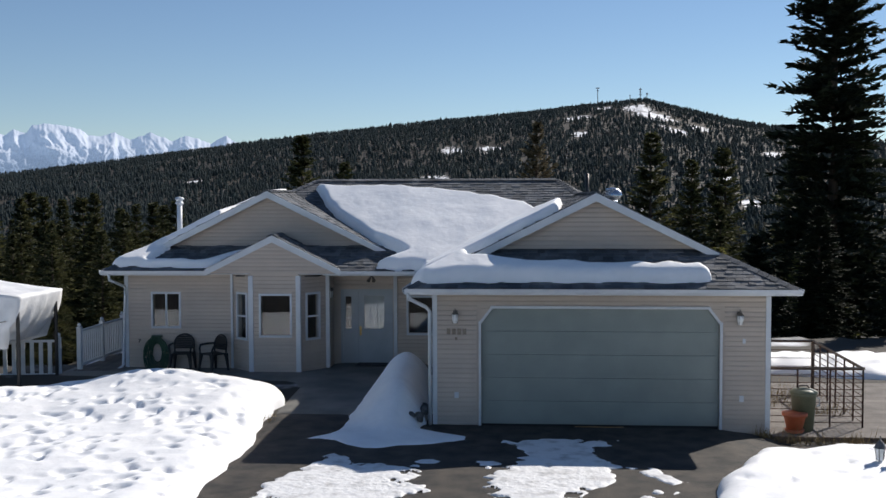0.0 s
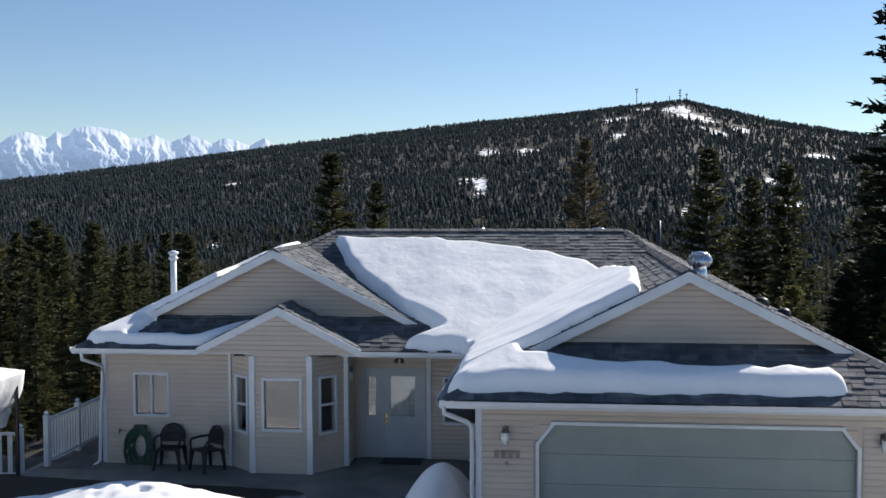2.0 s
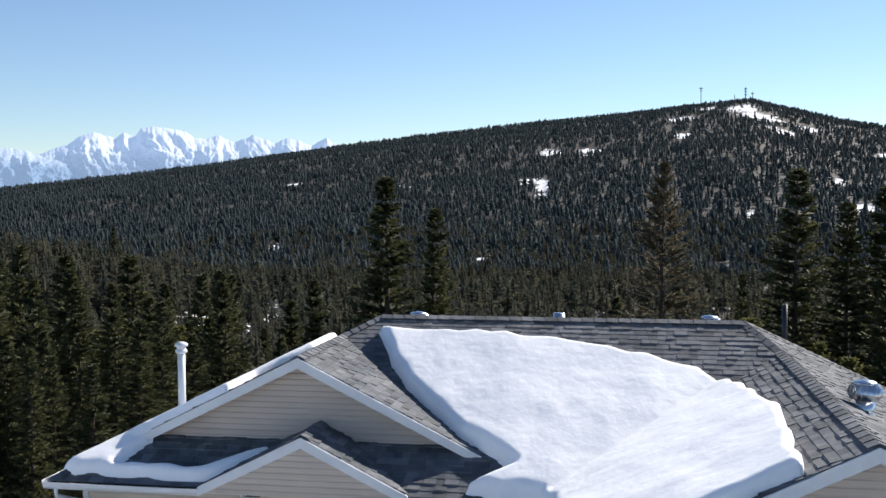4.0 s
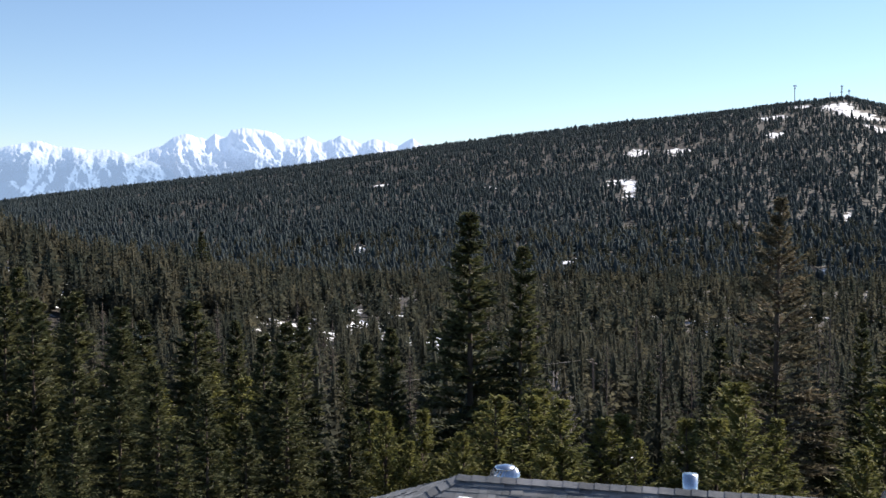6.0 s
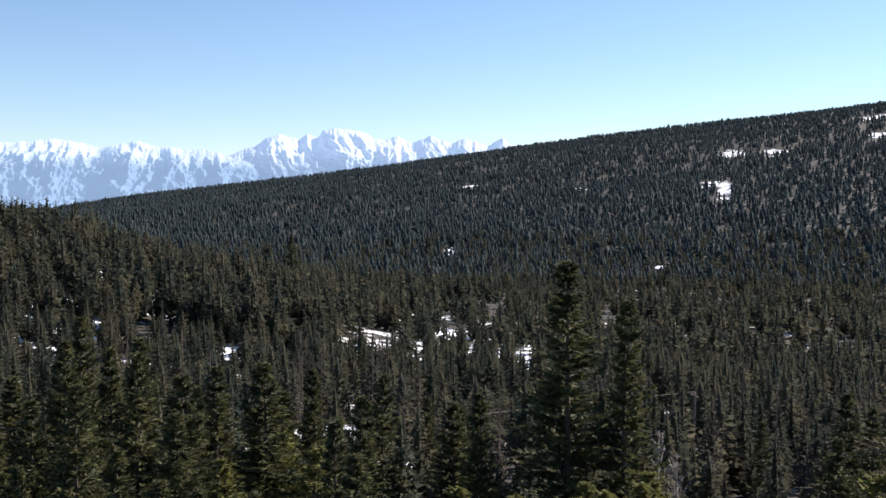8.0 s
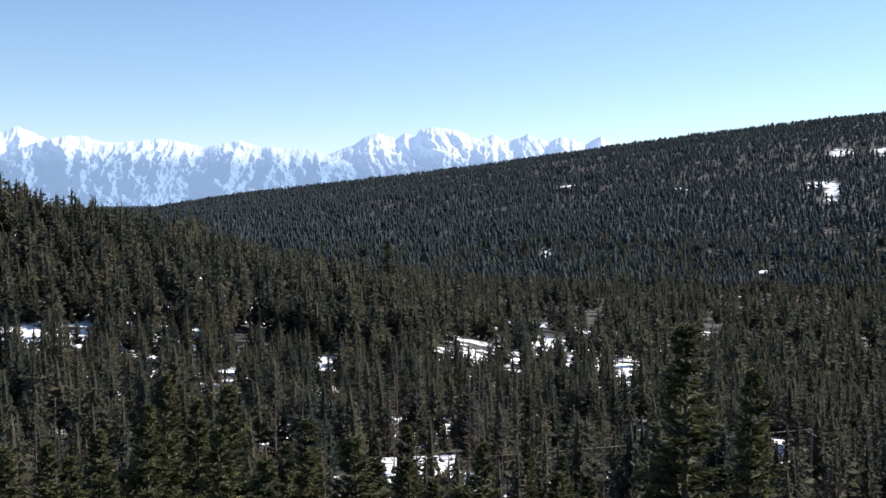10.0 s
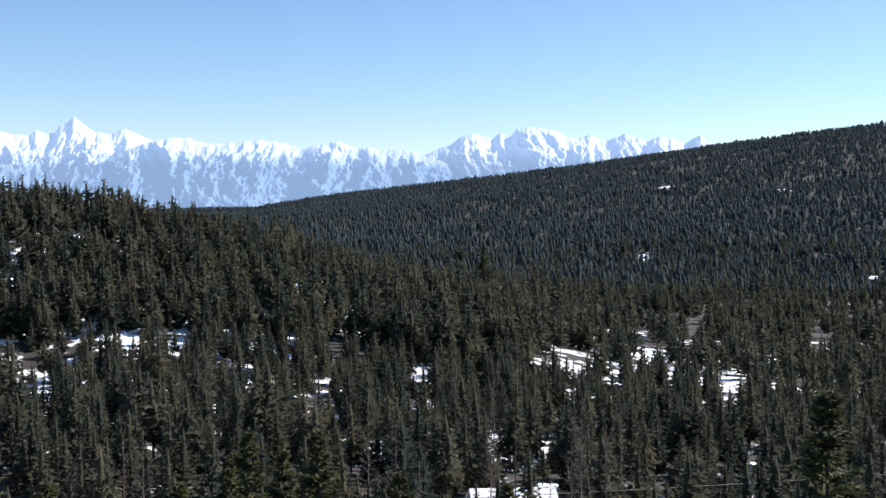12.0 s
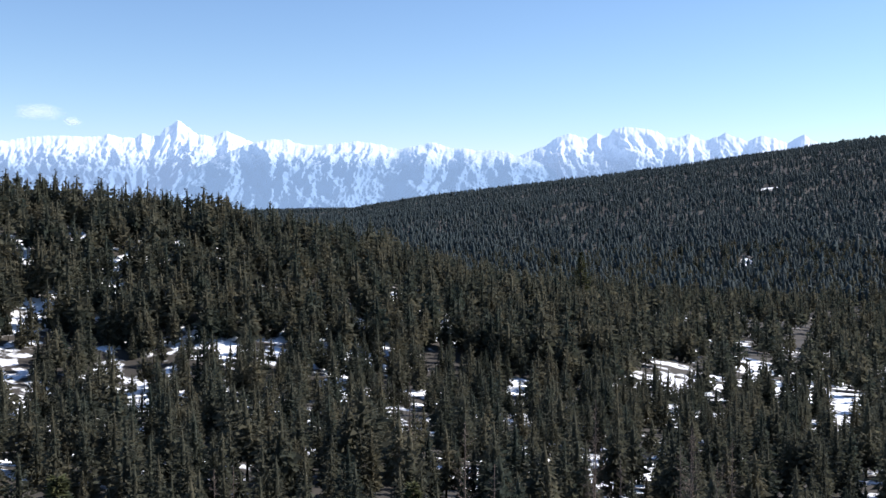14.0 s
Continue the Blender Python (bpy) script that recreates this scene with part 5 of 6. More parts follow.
snow_sheet("snow_mound", "smooth mound of shovelled snow against the garage corner", [(-3.5, 3.6), (-4.2, 3.9), (-4.9, 3.3), (-5.15, 1.5), (-5.25, -0.9), (-5.9, -1.55), (-5.2, -1.6), (-4.6, -2.2), (-3.6, -1.9), (-2.4, -1.4), (-2.6, -1.1), (-3.6, -0.7), (-3.52, 0.6)],
           land, 0.9, 0.5, 0.05, SNOW, 0.05, 7, 0.04, 0.3, height=lambda x, y: 0.06 + 0.88 * np.exp(-((x + 4.2) / 0.8) ** 2 - ((y - 2.3) / 1.5) ** 2) + 0.55 * np.exp(-((x + 4.2) / 0.7) ** 2 - ((y - 0.2) / 1.1) ** 2))


def thin_patch(poly, seed):
    snow_sheet("snow_patch", "thin melting patch of trodden snow on the asphalt", poly, lambda x, y: land(x, y) + 0.02, 0.028, 0.10, 0.03, SNOW_OLD, 0.005, seed, 0.07, 0.14, holes=0.3)


thin_patch([(-6.0, -6.5), (-5.7, -4.6), (-5.2, -2.9), (-4.9, -2.6), (-4.5, -3.1), (-3.8, -3.4), (-3.3, -3.8), (-3.4, -4.5), (-2.9, -4.9), (-3.6, -5.4), (-3.5, -8.5), (-6.1, -8.5)], 21)
thin_patch([(-2.3, -5.6), (-2.0, -3.7), (-1.6, -3.2), (-1.5, -2.2), (-2.0, -1.6), (-1.2, -1.25), (0.3, -1.25), (0.5, -1.5), (-0.3, -1.9), (0.1, -3.2), (0.0, -3.9), (-0.2, -4.6), (-0.6, -4.8), (-0.5, -6.5), (-2.2, -8.0)], 22)
thin_patch([(0.5, -3.0), (0.8, -3.6), (1.2, -4.2), (0.9, -4.4), (0.5, -3.9)], 23)
for k in range(14):
    _x, _y, _s = _rr.uniform(-4, 1.4), _rr.uniform(-5.2, -2.9), _rr.uniform(0.06, 0.2)
    thin_patch([(_x + _s * math.cos(a) * 1.5, _y + _s * math.sin(a)) for a in (0, 1.1, 2.2, 3.3, 4.2, 5.3)], 30 + k)
snow_sheet("snow_bank", "low bank of snow beside the planter deck", [(1.2, -6.0), (1.6, -4.4), (2.2, -3.3), (2.7, -2.2), (3.5, -1.75), (4.3, -1.35), (5.6, -1.5), (9.0, -1.8), (14, -3), (14, -10.4), (1.0, -10.4)], land, 0.3, 0.5, 0.08, SNOW, 0.04, 9, 0.05, 0.35, dents=60)
snow_sheet("snow_bank", "heap of snow behind the garden fence", [(3.7, 8.4), (5.2, 7.9), (7.0, 7.3), (8.8, 7.0), (10.4, 7.6), (11.2, 9.2), (9.6, 11.0), (7, 11.6), (4.6, 10.6)], land, 0.45, 1.2, 0.15, SNOW, 0.05, 10, 0.06, 0.4, height=lambda x, y: 0.28 + 0.2 * smooth_noise(x, y, 1.3, 4), dents=40)

# ---- things by the house ----
def plastic_chair(x, y, z, turn):
    t = thing("garden_chair", "black plastic garden armchair on the concrete patio", "chair", "chairs on the patio", (x, y, z), turn)
    t.scale = (1.03, 1.03, 1.03)
    bm = bmesh.new()
    box(bm, -0.23, 0.23, -0.22, 0.20, 0.40, 0.43, 0.012)
    part("seat", bm, BLACK, t)
    bm = bmesh.new()
    # arched back with slots
    arc = [(0.25 * math.cos(a), 0.20 + 0.05 * math.sin(a), 0.62 + 0.24 * math.sin(a)) for a in (math.pi * k / 12 for k in range(13))]
    tube(bm, [(0.24, 0.19, 0.42)] + arc + [(-0.24, 0.19, 0.42)], 0.022, 8)
    for k in range(6):
        h = 0.50 + 0.055 * k
        w = 0.24 if h < 0.62 else 0.24 * math.sqrt(max(0.05, 1 - ((h - 0.62) / 0.24) ** 2))
        box(bm, -w, w, 0.195 + 0.1 * (h - 0.5), 0.22 + 0.1 * (h - 0.5), h, h + 0.05)
    part("backrest", bm, BLACK, t)
    for s in (-1, 1):
        bm = bmesh.new()
        tube(bm, [(s * 0.25, 0.2, 0.64), (s * 0.28, 0.02, 0.645), (s * 0.28, -0.2, 0.63), (s * 0.265, -0.24, 0.55), (s * 0.25, -0.22, 0.40)], [0.02, 0.028, 0.03, 0.026, 0.02], 8)
        part("armrest", bm, BLACK, t)
        for yy in (-0.22, 0.2):
            bm = bmesh.new()
            tube(bm, [(s * 0.22, yy, 0.42), (s * 0.24, yy * 1.05, 0.3), (s * 0.27, yy * 1.2, 0.0)], [0.06, 0.045, 0.028], 8)
            part("leg", bm, BLACK, t)


plastic_chair(-10.33, 4.80, float(land(-10.33, 4.8)) + 0.035, 4)
plastic_chair(-9.48, 4.72, float(land(-9.48, 4.7)) + 0.035, -38)

hose = thing("garden_hose", "coiled dark green garden hose hanging on the wall", "garden hose", at=(-11.08, 5.06, 0.74))
hose.scale = (1.2, 1.0, 1.15)
bm = bmesh.new()
_h = random.Random(8)
pts = []
for k in range(9 * 24):
    a = 2 * math.pi * k / 24
    ra, rb = 0.11 + 0.022 * (k // 24) + _h.uniform(-0.006, 0.006), 0.22 + 0.026 * (k // 24) + _h.uniform(-0.006, 0.006)
    pts.append((ra * math.sin(a), -0.02 - 0.011 * (k // 24) + _h.uniform(-0.004, 0.004), rb * math.cos(a) - 0.05 - 0.007 * (k // 24)))
tube(bm, pts, 0.013, 6)
part("hose_coil", bm, HOSE, hose, smooth=True)
bm = bmesh.new()
box(bm, -0.11, 0.11, -0.10, 0.035, 0.30, 0.35, 0.01)
box(bm, -0.09, 0.09, -0.02, 0.035, 0.2, 0.3, 0.01)
part("hanger", bm, HOSE, hose)


def wall_lamp(x, y, z):
    t = thing("wall_lamp", "small pewter carriage lamp with frosted glass on the siding", "wall lamp", "lamps beside the garage door", (x, y, z))
    boxpart("back_plate", (-0.05, 0.05, -0.03, 0.02, -0.02, 0.14), PEWTER, t, bevel=0.008)
    bm = bmesh.new()
    tube(bm, [(0, -0.02, 0.1), (0, -0.06, 0.17), (0, -0.11, 0.15)], 0.008, 6)
    lathe(bm, [(0.075, 0.07), (0.05, 0.10), (0.015, 0.13), (0.006, 0.19)], 12, (0, -0.11, 0))
    part("hood", bm, PEWTER, t)
    bm = bmesh.new()
    lathe(bm, [(0.045, -0.12), (0.062, -0.02), (0.066, 0.07)], 12, (0, -0.11, 0))
    part("glass", bm, LAMPGLASS, t, smooth=True)
    bm = bmesh.new()
    for k in range(6):
        a = math.pi * k / 3
        tube(bm, [(0.047 * math.cos(a), -0.11 + 0.047 * math.sin(a), -0.12), (0.068 * math.cos(a), -0.11 + 0.068 * math.sin(a), 0.07)], 0.004, 4)
    part("cage", bm, PEWTER, t)


wall_lamp(-2.95, -0.03, 2.24)
wall_lamp(2.80, -0.03, 2.24)
wall_lamp(-6.60, 5.75, 2.2)

signs = thing("house_sign", "four small bronze bars on the siding under the lamp", "house sign", at=(0, -0.03, 0))
for k in range(4):
    x = -3.13 + 0.11 * k
    boxpart("bar", (x, x + 0.075, -0.008, 0.004, 1.88, 2.0), NUMBER, signs)
boxpart("ornament", (-2.96, -2.91, -0.01, 0.004, 1.76, 1.82), NUMBER, signs, bevel=0.004)
for x, z, w, h in ((2.86, 0.60, 0.045, 0.065), (-2.93, 0.62, 0.045, 0.06), (2.90, 1.78, 0.03, 0.05)):
    t = thing("outlet_cover", "small pale weatherproof cover on the siding", "outlet", "covers on the garage front", (x, -0.02, z))
    boxpart("plate", (-w, w, -0.012, 0.006, -h, h), WHITE, t, bevel=0.004)
    boxpart("lid", (-0.7 * w, 0.7 * w, -0.03, -0.013, -0.7 * h, 0.6 * h), WHITE, t, bevel=0.006)
tap = thing("outdoor_tap", "small dark tap low on the siding", "tap", at=(-11.55, 5.10, 1.0))
bm = bmesh.new()
tube(bm, [(0, 0.03, 0), (0, -0.06, 0), (0, -0.09, -0.03), (0, -0.09, -0.06)], 0.014, 8)
part("spout", bm, PEWTER, tap)
bm = bmesh.new()
lathe(bm, [(0.03, 0.02), (0.035, 0.03), (0.03, 0.04)], 10, (0, -0.05, 0))
part("wheel", bm, PEWTER, tap)

porch = thing("porch_light", "dark twin-bulb porch spotlight under the eave", "spotlight", at=(-5.45, 5.2, 2.74))
bm = bmesh.new()
lathe(bm, [(0.07, -0.03), (0.075, 0.0)], 14)
part("mount", bm, PEWTER, porch)
for s in (-1, 1):
    bm = bmesh.new()
    tube(bm, [(0, 0, -0.02), (s * 0.03, -0.02, -0.08), (s * 0.06, -0.06, -0.14), (s * 0.07, -0.09, -0.17)], [0.012, 0.025, 0.04, 0.048], 10)
    part("lamp_head", bm, PEWTER, porch)

mat_ = thing("door_mat", "black rubber door mat on the doorstep", "door mat", at=(-5.5, 5.78, float(land(-5.5, 5.78)) + 0.04))
boxpart("pad", (-0.45, 0.45, -0.26, 0.26, 0.0, 0.018), BLACK, mat_, bevel=0.006)
bm = bmesh.new()
for k in range(9):
    box(bm, -0.42, 0.42, -0.23 + 0.055 * k, -0.205 + 0.055 * k, 0.018, 0.024)
part("ribs", bm, BLACK, mat_)

shovel = thing("snow_shovel", "black-handled snow shovel leaning on the garage wall", "shovel", at=(-3.62, 2.9, 0.15), turn=90)
bm = bmesh.new()
tube(bm, [(0, 0.0, 0.45), (0, 0.05, 1.15), (0, 0.06, 1.25)], 0.016, 8)
tube(bm, [(-0.06, 0.06, 1.28), (0.06, 0.06, 1.28)], 0.018, 8)
tube(bm, [(-0.06, 0.06, 1.28), (0, 0.055, 1.18), (0.06, 0.06, 1.28)], 0.012, 6)
part("handle", bm, BLACK, shovel)
bm = bmesh.new()
for k in range(6):
    x0, x1 = -0.22 + 0.0733 * k, -0.22 + 0.0733 * (k + 1)
    d0, d1 = 0.05 * (1 - (x0 / 0.22) ** 2), 0.05 * (1 - (x1 / 0.22) ** 2)
    v = [bm.verts.new(p) for p in ((x0, -0.04 + d0, 0.0), (x1, -0.04 + d1, 0.0), (x1, 0.02 + d1, 0.48), (x0, 0.02 + d0, 0.48), (x0, -0.05 + d0, 0.0), (x1, -0.05 + d1, 0.0), (x1, 0.01 + d1, 0.48), (x0, 0.01 + d0, 0.48))]
    for f in ((0, 1, 2, 3), (7, 6, 5, 4), (3, 2, 6, 7), (0, 4, 5, 1)):
        bm.faces.new([v[i] for i in f])
part("blade", bm, METAL, shovel, "worn grey blade")


def rock(x, y, z, s, seed):
    rng = random.Random(seed)
    bm = bmesh.new()
    bmesh.ops.create_icosphere(bm, subdivisions=2, radius=s)
    for v in bm.verts:
        v.co *= 0.8 + 0.35 * noise.noise(v.co * (1.3 / s) + Vector((seed, 0, 0)))
        v.co.z *= 0.75
    t = part("rock", bm, STONE, None, "dark round stone in the snow by the garage corner", True)
    t.location = (x, y, z)
    t.rotation_euler = (rng.uniform(0, 1), rng.uniform(0, 1), rng.uniform(0, 6))
    tagged(t, category="stone", group="stones by the garage")


for k in range(20):
    _x, _y = _h.uniform(-4.0, -3.52), _h.uniform(-0.55, 0.55)
    rock(_x, _y, 0.12 + 0.5 * (_x + 4.0) * 0.5 + _h.uniform(0, 0.12), _h.uniform(0.07, 0.12), k)

# ---- side deck, railing and picket fence ----
deck = tagged(new("deck"), "raised grey board deck along the side of the house", "deck", kind="structure")
for k in range(8):
    boxpart("deck_board", (-13.1 + 0.15 * k, -12.955 + 0.15 * k, 4.5, 12.5, 0.27, 0.30), DECKING, deck)
boxpart("deck_frame", (-13.1, -11.92, 4.52, 12.4, -2.0, 0.268), WHITE, deck)


def railing(name, label, x0, y0, x1, y1, z, h, gap, post_every, flat=0.02, wide=0.02):
    L = math.hypot(x1 - x0, y1 - y0)
    t = thing(name, label, "railing" if name == "railing" else "fence", at=(x0, y0, z), turn=math.degrees(math.atan2(y1 - y0, x1 - x0)))
    for a, b in ((0.08, 0.14), (h - 0.06, h)):
        boxpart("rail", (0, L, -0.03, 0.03, a, b), WHITE, t, bevel=0.006)
    n = int(L / gap)
    for k in range(1, n):
        boxpart("picket", (k * L / n - wide, k * L / n + wide, -flat, flat, 0.14, h - 0.06), WHITE, t)
    m = max(1, round(L / post_every))
    for k in range(m + 1):
        u = k * L / m
        bm = bmesh.new()
        box(bm, u - 0.055, u + 0.055, -0.055, 0.055, -0.25, h + 0.05, 0.006)
        box(bm, u - 0.065, u + 0.065, -0.065, 0.065, h + 0.05, h + 0.075, 0.006)
        lathe(bm, [(0.02, h + 0.075), (0.05, h + 0.11), (0.05, h + 0.14), (0.015, h + 0.175)], 10, (u, 0, 0))
        part("post", bm, WHITE, t)


railing("railing", "white vinyl railing with round post caps beside the deck", -13.0, 4.65, -12.95, 8.9, 0.3, 1.02, 0.125, 1.45)
railing("picket_fence", "white vinyl picket fence with wide flat pickets", -13.35, 4.2, -18.5, 3.6, 0.12, 1.0, 0.22, 1.9, 0.012, 0.05)

# ---- tarpaulin shelter ----
shelter = thing("tarp_shelter", "white tarpaulin tied over a dark frame beside the fence", "tarpaulin", at=(-13.22, 1.9, 0.15))


def drape():
    """The sheet: a sloped top with creased skirts that hang down, longer towards the far end."""
    V, F = [], []
    na, nb = 60, 26
    outline = []
    x0, x1, y0, y1 = -4.2, 0.0, 0.0, 2.3
    for k in range(na):
        q = 4 * k / na
        e, f = int(q), q - int(q)
        outline.append([(x0 + (x1 - x0) * f, y0), (x1, y0 + (y1 - y0) * f), (x1 - (x1 - x0) * f, y1), (x0, y1 - (y1 - y0) * f)][e])
    for j in range(nb):
        for k, (x, y) in enumerate(outline):
            cx, cy = (x0 + x1) / 2, (y0 + y1) / 2
            h0 = 2.28 + 0.10 * (x1 - x)
            if j < 10:
                s = j / 9
                px, py = cx + (x - cx) * s, cy + (y - cy) * s
                pz = 2.28 + 0.10 * (x1 - px) + 0.30 * (1 - s) ** 1.5 - 0.05 * math.sin(9 * px + 3 * py) * s * (1 - s)
            else:
                s = (j - 9) / (nb - 10)
                drop = 1.15 + 0.42 * min(1, (x1 - x) / 1.5)
                wob = 0.08 * math.sin(k * 1.9) * s + 0.08 * math.sin(k * 0.83 + 4 * s) * s + 0.02 * math.sin(k * 3.7 + 9 * s) * s
                d = math.hypot(x - cx, y - cy)
                px, py = x + (x - cx) / d * (wob - 0.10 * s) - (0.55 * s * s if x > x1 - 0.05 else 0), y + (y - cy) / d * (wob - 0.10 * s)
                pz = h0 - drop * s + 0.05 * math.sin(k * 0.7) * s
            V.append((px, py, pz))
    for j in range(nb - 1):
        for k in range(na):
            F.append((j * na + k, j * na + (k + 1) % na, (j + 1) * na + (k + 1) % na, (j + 1) * na + k))
    return V, F


_v, _f = drape()
sheet = piece("tarpaulin", _v, _f, TARP, shelter, "creased white tarpaulin", True)
for x in (-4.0, -0.12):
    for y in (0.15, 2.15):
        bm = bmesh.new()
        tube(bm, [(x, y, -0.1), (x, y, 2.2)], 0.045, 8)
        part("leg", bm, BLACK, shelter)
bm = bmesh.new()
tube(bm, [(-4.2, -0.02, 1.66), (-1.5, -0.06, 1.50), (-0.3, -0.05, 1.72)], 0.012, 6)
part("rope", bm, TWIG, shelter)

# ---- planter deck with its iron fence ----
low_deck = tagged(new("deck"), "low weathered board deck beside the garage", "deck", kind="structure")
for k in range(42):
    boxpart("deck_board", (3.46, 8.6 - 0.05 * (k % 3), -0.15 + 0.15 * k, -0.01 + 0.15 * k, -0.16, -0.125), DECKING, low_deck)
boxpart("deck_skirt", (3.46, 8.6, -0.18, -0.152, -0.6, -0.13), OLDWOOD, low_deck)
fence = thing("iron_fence", "rusty barred iron fence round a bare garden bed", "fence", at=(0, 0, -0.125))


def iron_panel(x0, y0, x1, y1, z0, z1, bars, posts, wood_posts=False):
    for k in range(bars):
        z = z0 + (z1 - z0) * k / (bars - 1)
        r = 0.018 if k == bars - 1 else 0.009
        bm = bmesh.new()
        tube(bm, [(x0, y0, z), (x1, y1, z)], r, 6)
        part("bar", bm, RUST, fence)
    for k in range(posts + 1):
        q = k / posts
        x, y = x0 + (x1 - x0) * q, y0 + (y1 - y0) * q
        bm = bmesh.new()
        if wood_posts:
            box(bm, x - 0.035, x + 0.035, y - 0.035, y + 0.035, 0, z1 + 0.02, 0.004)
        else:
            tube(bm, [(x, y, 0), (x, y, z1)], 0.02, 6)
        part("post", bm, OLDWOOD if wood_posts else RUST, fence)


iron_panel(3.5, 0.75, 5.5, 0.75, 0.1, 1.22, 9, 3)
iron_panel(5.5, 0.75, 5.62, 5.0, 0.1, 1.22, 9, 6)
iron_panel(3.5, 5.0, 5.62, 5.0, 0.2, 1.22, 6, 2, True)
for a, b in (((3.5, 5.0, 1.24), (5.66, 5.0, 1.24)), ((5.62, 5.04, 1.24), (5.5, 0.71, 1.24)), ((3.5, 0.75, 1.24), (5.53, 0.75, 1.24))):
    bm = bmesh.new()
    tube(bm, [a, b], 0.03, 4)
    part("top_rail", bm, OLDWOOD, fence)
pot = thing("flower_pot", "empty terracotta-coloured plastic flower pot on a saucer", "flower pot", at=(3.98, 0.22, -0.125))
bm = bmesh.new()
lathe(bm, [(0.15, 0.04), (0.215, 0.34), (0.25, 0.345), (0.255, 0.41), (0.23, 0.415), (0.22, 0.36), (0.13, 0.30)], 24)
part("pot", bm, TERRACOTTA, pot, smooth=True)
bm = bmesh.new()
lathe(bm, [(0.16, 0.0), (0.20, 0.05), (0.205, 0.07), (0.18, 0.045)], 24)
part("saucer", bm, TERRACOTTA, pot, smooth=True)
bin_ = thing("dustbin", "olive green plastic dustbin with a lid on the deck", "dustbin", at=(4.22, 0.48, -0.125))
bm = bmesh.new()
lathe(bm, [(0.20, 0.0), (0.25, 0.72), (0.27, 0.73), (0.27, 0.77)], 24)
part("body", bm, OLIVE, bin_, smooth=True)
bm = bmesh.new()
lathe(bm, [(0.28, 0.77), (0.28, 0.80), (0.2, 0.85), (0.05, 0.88)], 24)
part("lid", bm, OLIVE, bin_, smooth=True)
bm = bmesh.new()
tube(bm, [(-0.12, 0, 0.86), (-0.08, 0, 0.92), (0.08, 0, 0.92), (0.12, 0, 0.86)], 0.014, 6)
part("lid_handle", bm, BLACK, bin_)
bm = bmesh.new()
tube(bm, [(0.26, -0.05, 0.68), (0.31, -0.05, 0.66), (0.31, -0.05, 0.52), (0.25, -0.05, 0.5)], 0.014, 6)
part("side_handle", bm, WHITE, bin_)


def lantern(x, y, z):
    t = thing("garden_lantern", "pale metal garden lantern standing in the snow", "lantern", "lanterns beside the drive", (x, y, z))
    bm = bmesh.new()
    lathe(bm, [(0.022, -0.5), (0.022, 0.10)], 8)
    part("post", bm, METAL, t)
    bm = bmesh.new()
    lathe(bm, [(0.06, 0.10), (0.085, 0.32)], 6)
    part("glass", bm, LAMPGLASS, t)
    bm = bmesh.new()
    for k in range(6):
        a = math.pi * k / 3
        tube(bm, [(0.062 * math.cos(a), 0.062 * math.sin(a), 0.10), (0.088 * math.cos(a), 0.088 * math.sin(a), 0.32)], 0.007, 4)
    part("frame", bm, PEWTER, t)
    bm = bmesh.new()
    lathe(bm, [(0.125, 0.32), (0.10, 0.35), (0.045, 0.43), (0.02, 0.45), (0.012, 0.53)], 6)
    part("hood", bm, PEWTER, t)


lantern(4.62, -3.0, 0.02)
lantern(4.78, -3.25, -0.02)


def tufts(label, spots, n, h):
    rng = np.random.RandomState(len(spots) * 7)
    P = np.array([(x + rng.normal(0, s), y + rng.normal(0, s * 0.6), 0) for x, y, s in spots for _ in range(n)])
    P[:, 2] = land(P[:, 0], P[:, 1])
    D = rng.normal(0, 0.45, (len(P), 3))
    D[:, 2] = 1
    V, F = sprays(P, D, h * rng.uniform(0.5, 1.2, len(P)), 0.008, rng)
    tagged(piece("dry_grass", V, F, GRASS, None, label), category="grass", kind="stuff")


tufts("tufts of dry straw-coloured grass along the deck edge", [(3.7, -0.35, 0.14), (4.3, -0.4, 0.2), (5.0, -0.4, 0.2), (3.3, -0.15, 0.1), (5.8, -0.5, 0.2)], 90, 0.28)
tufts("dry brown grass at the tip of the snow bank", [(-6.98, -0.15, 0.10), (-7.0, 0.25, 0.08)], 70, 0.12)
tufts("bare brown weeds inside the iron fence", [(4.2, 3.2, 0.4), (5.0, 2.2, 0.3), (4.8, 4.2, 0.4)], 110, 0.5)

# ---- valley and hilltop ----
def mast(az, r, h, label, arms):
    x, y = r * math.sin(radians(az)), r * math.cos(radians(az))
    t = thing("radio_mast", label, "radio mast", "masts on the hilltop", (x, y, float(land(x, y))))
    bm = bmesh.new()
    tube(bm, [(0, 0, -2), (0, 0, h)], [1.1, 0.7], 6)
    part("mast", bm, PEWTER, t)
    for z, w in arms:
        bm = bmesh.new()
        box(bm, -w, w, -0.5, 0.5, z - 1.4, z + 1.4)
        part("antenna", bm, WHITE, t)


mast(3.98, 2560, 46, "tall radio mast with panel antennas on the hill", [(44, 4.0), (38, 2.2)])
mast(6.25, 2570, 34, "short radio mast on the summit", [(30, 3.0), (24, 2.5), (17, 3.2)])
mast(6.6, 2570, 24, "short radio mast on the summit", [(20, 3.0)])
mast(5.7, 2560, 20, "thin radio mast on the summit", [(19, 1.2)])


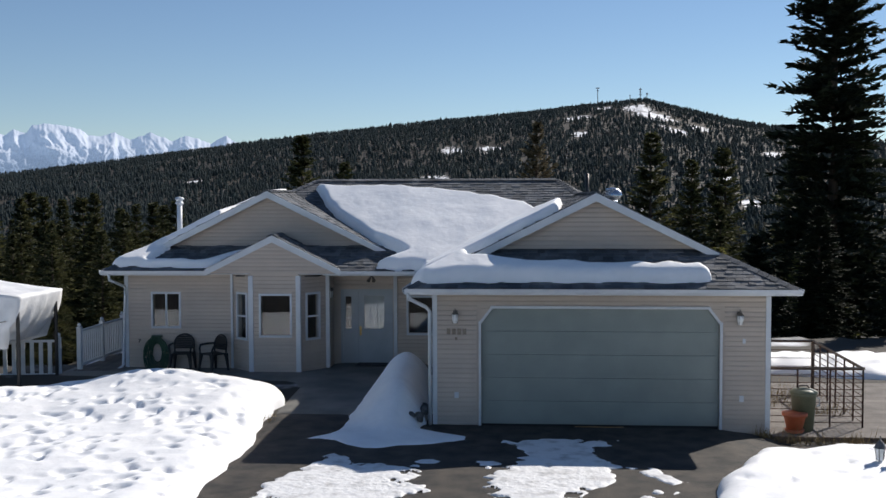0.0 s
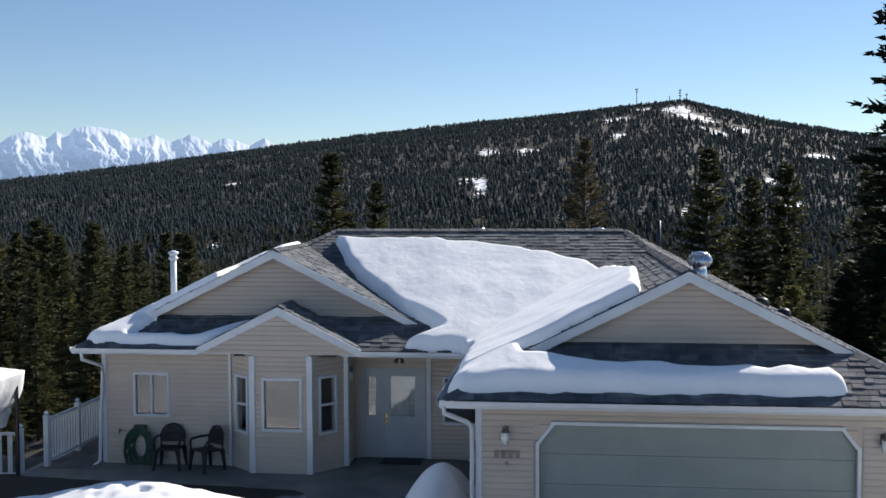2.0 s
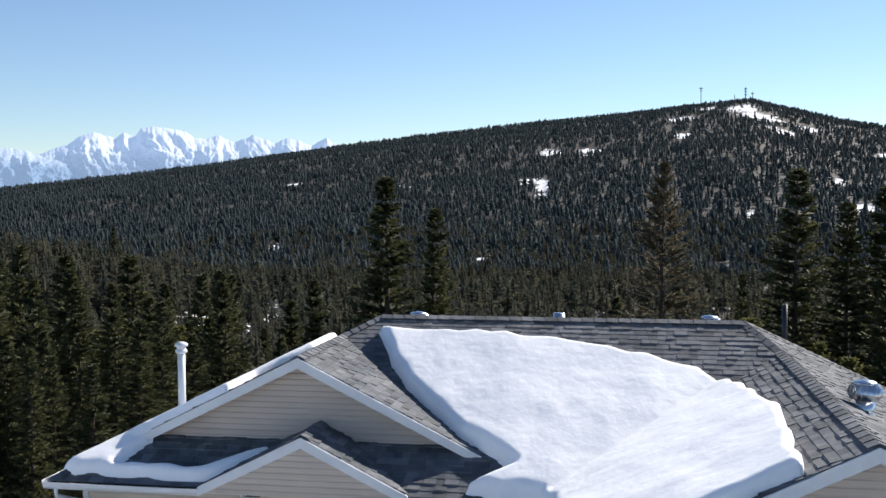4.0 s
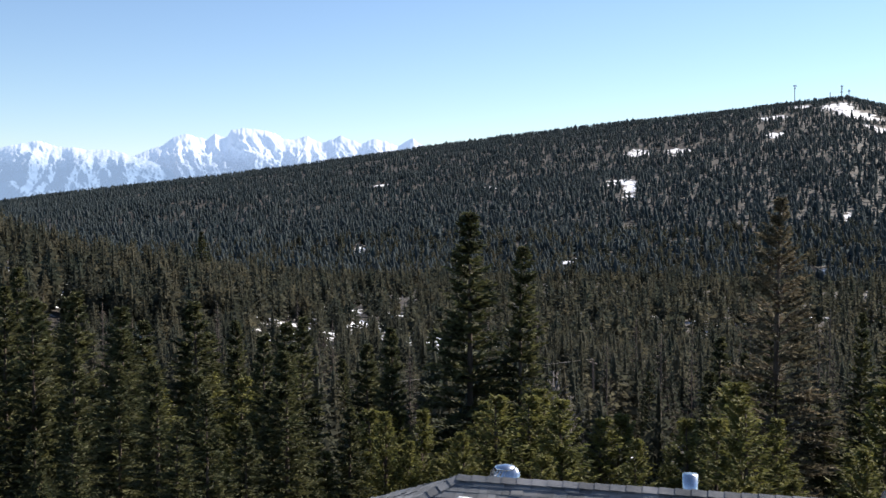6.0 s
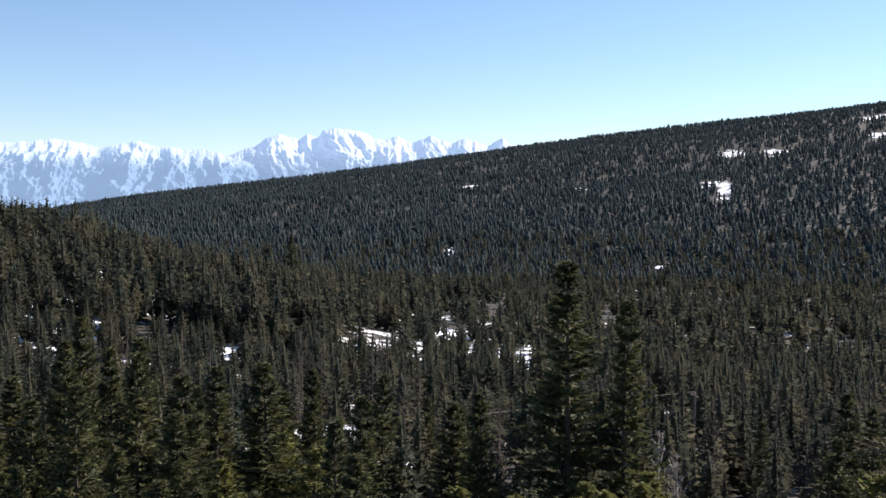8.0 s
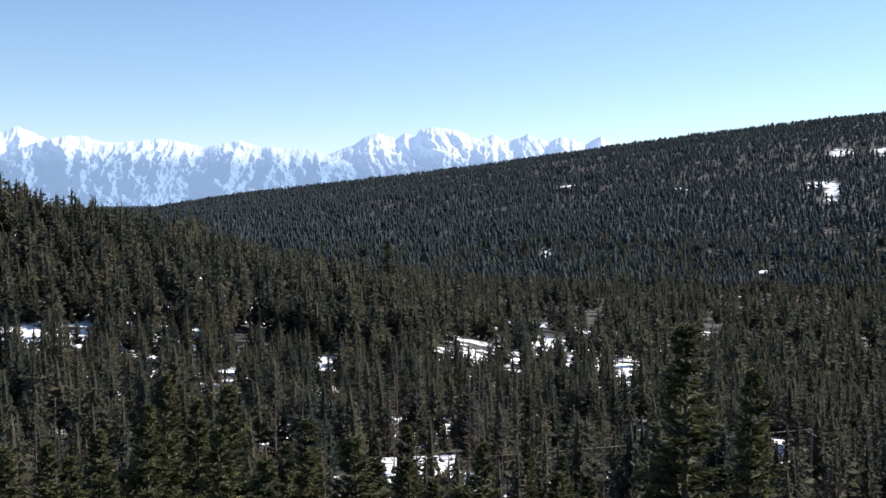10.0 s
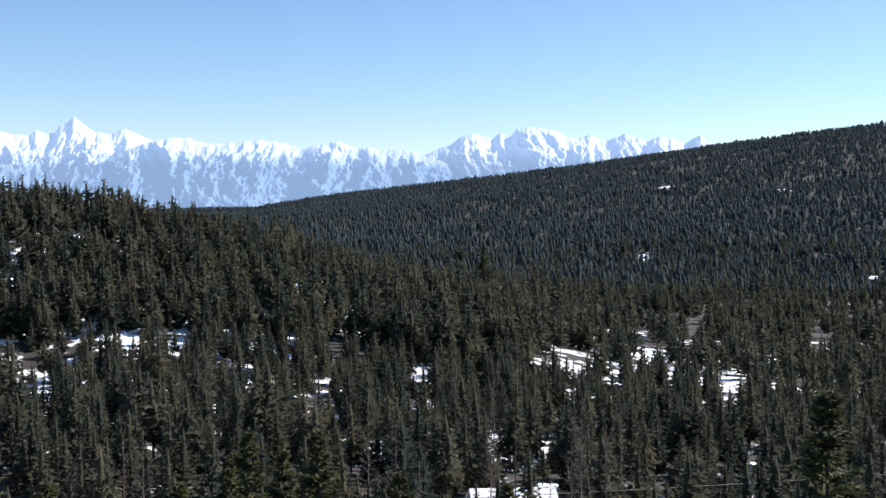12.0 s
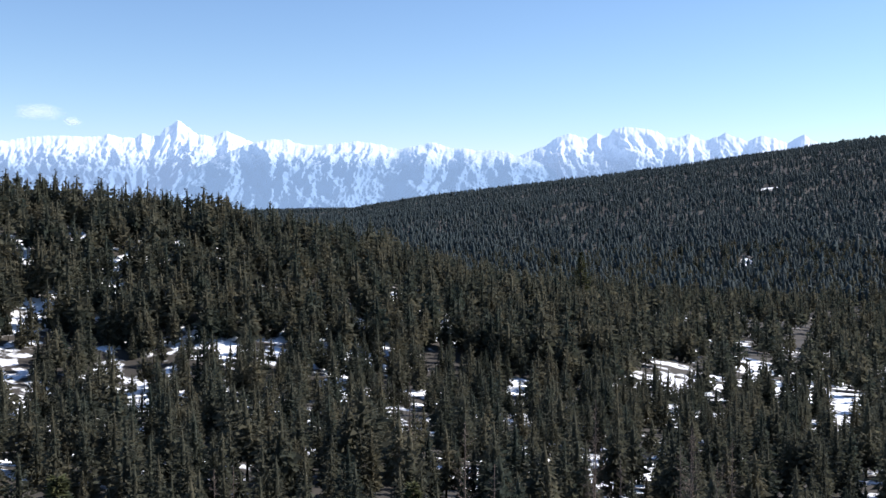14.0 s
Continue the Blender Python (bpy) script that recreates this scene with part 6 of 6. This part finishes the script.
def far_house(x, y, w, d, h, turn, label):
    z = float(land(x, y))
    t = thing("house", label, "house", at=(x, y, z), turn=turn)
    boxpart("wall", (-w / 2, w / 2, -d / 2, d / 2, -1, h), OLDWOOD, t)
    e = 0.6
    for s in (-1, 1):
        V = [(-w / 2 - e, s * (d / 2 + e), h - 0.2), (w / 2 + e, s * (d / 2 + e), h - 0.2), (w / 2 + e, 0, h + d * 0.25), (-w / 2 - e, 0, h + d * 0.25)]
        V += [(a, b, c + 0.4) for a, b, c in V]
        piece("roof_slope", V, [(3, 2, 1, 0), (4, 5, 6, 7), (0, 1, 5, 4), (1, 2, 6, 5), (2, 3, 7, 6), (3, 0, 4, 7)], SNOW, t, "snow-covered roof slope")
    for k in range(3):
        u = -w / 2 + w * (k + 0.5) / 3
        boxpart("window", (u - 0.6, u + 0.6, -d / 2 - 0.05, -d / 2 + 0.05, 1.0, 2.3), BLACK, t)


far_house(-52.0, 94.0, 7, 5.5, 1.6, 35, "small timber house with a snow-covered roof among trees")
far_house(-97, 699, 8, 6, 4.0, 10, "distant timber house with a snowy roof in the valley")
far_house(-92, 722, 7, 6, 3.0, 30, "distant timber house with a snowy roof in the valley")

def wire_at(x):
    return x, 115 + 0.6 * x, 0.044 * x - 7.3


for xa in (-104, -16):
    _x, _y, _z = wire_at(xa)
    g = float(land(_x, _y))
    h = max(_z - g, 6.0)
    t = thing("utility_pole", "weathered wooden utility pole among the trees", "utility pole", "poles of the valley line", (_x, _y, g), 31)
    bm = bmesh.new()
    tube(bm, [(0, 0, -0.8), (0, 0, h + 0.3)], [0.16, 0.11], 8)
    part("pole", bm, OLDWOOD, t)
    boxpart("crossarm", (-0.06, 0.06, -0.9, 0.9, h - 0.1, h + 0.03), OLDWOOD, t)
for dz in (0.0, -3.9):
    bm = bmesh.new()
    tube(bm, [Vector(wire_at(x)) + Vector((0, 0, dz + 0.4 - 0.8 * (1 - ((x + 60) / 44) ** 2))) for x in range(-104, -15, 8)], 0.03, 5)
    tagged(part("power_line", bm, TWIG, None, "thin sagging power line across the valley"), category="cable", group="lines across the valley")

# ---- shingle tabs ----
def tab_mesh(top, f):
    n = len(top)
    return list(top) + [(x, y, f(x, y) - 0.003) for x, y, z in top], [tuple(range(n))] + [(i, i + n, (i + 1) % n + n, (i + 1) % n) for i in range(n)]


_V, _F, _count = [], [], 0
for kind, tabs in LOOSE:
    for top, f in tabs:
        cx, cy = sum(p[0] for p in top) / len(top), sum(p[1] for p in top) / len(top)
        V, F = tab_mesh(top, f)
        if _count < 290 and kind in ("right", "garage_left") and cy < 3.2 and abs(cx) < 1.6:
            piece("shingle", V, F, SHINGLE_ONE, roof)
            _count += 1
        else:
            _F += [tuple(i + len(_V) for i in q) for q in F]
            _V += V
tagged(piece("shingles", _V, _F, SHINGLE, roof), kind="stuff")
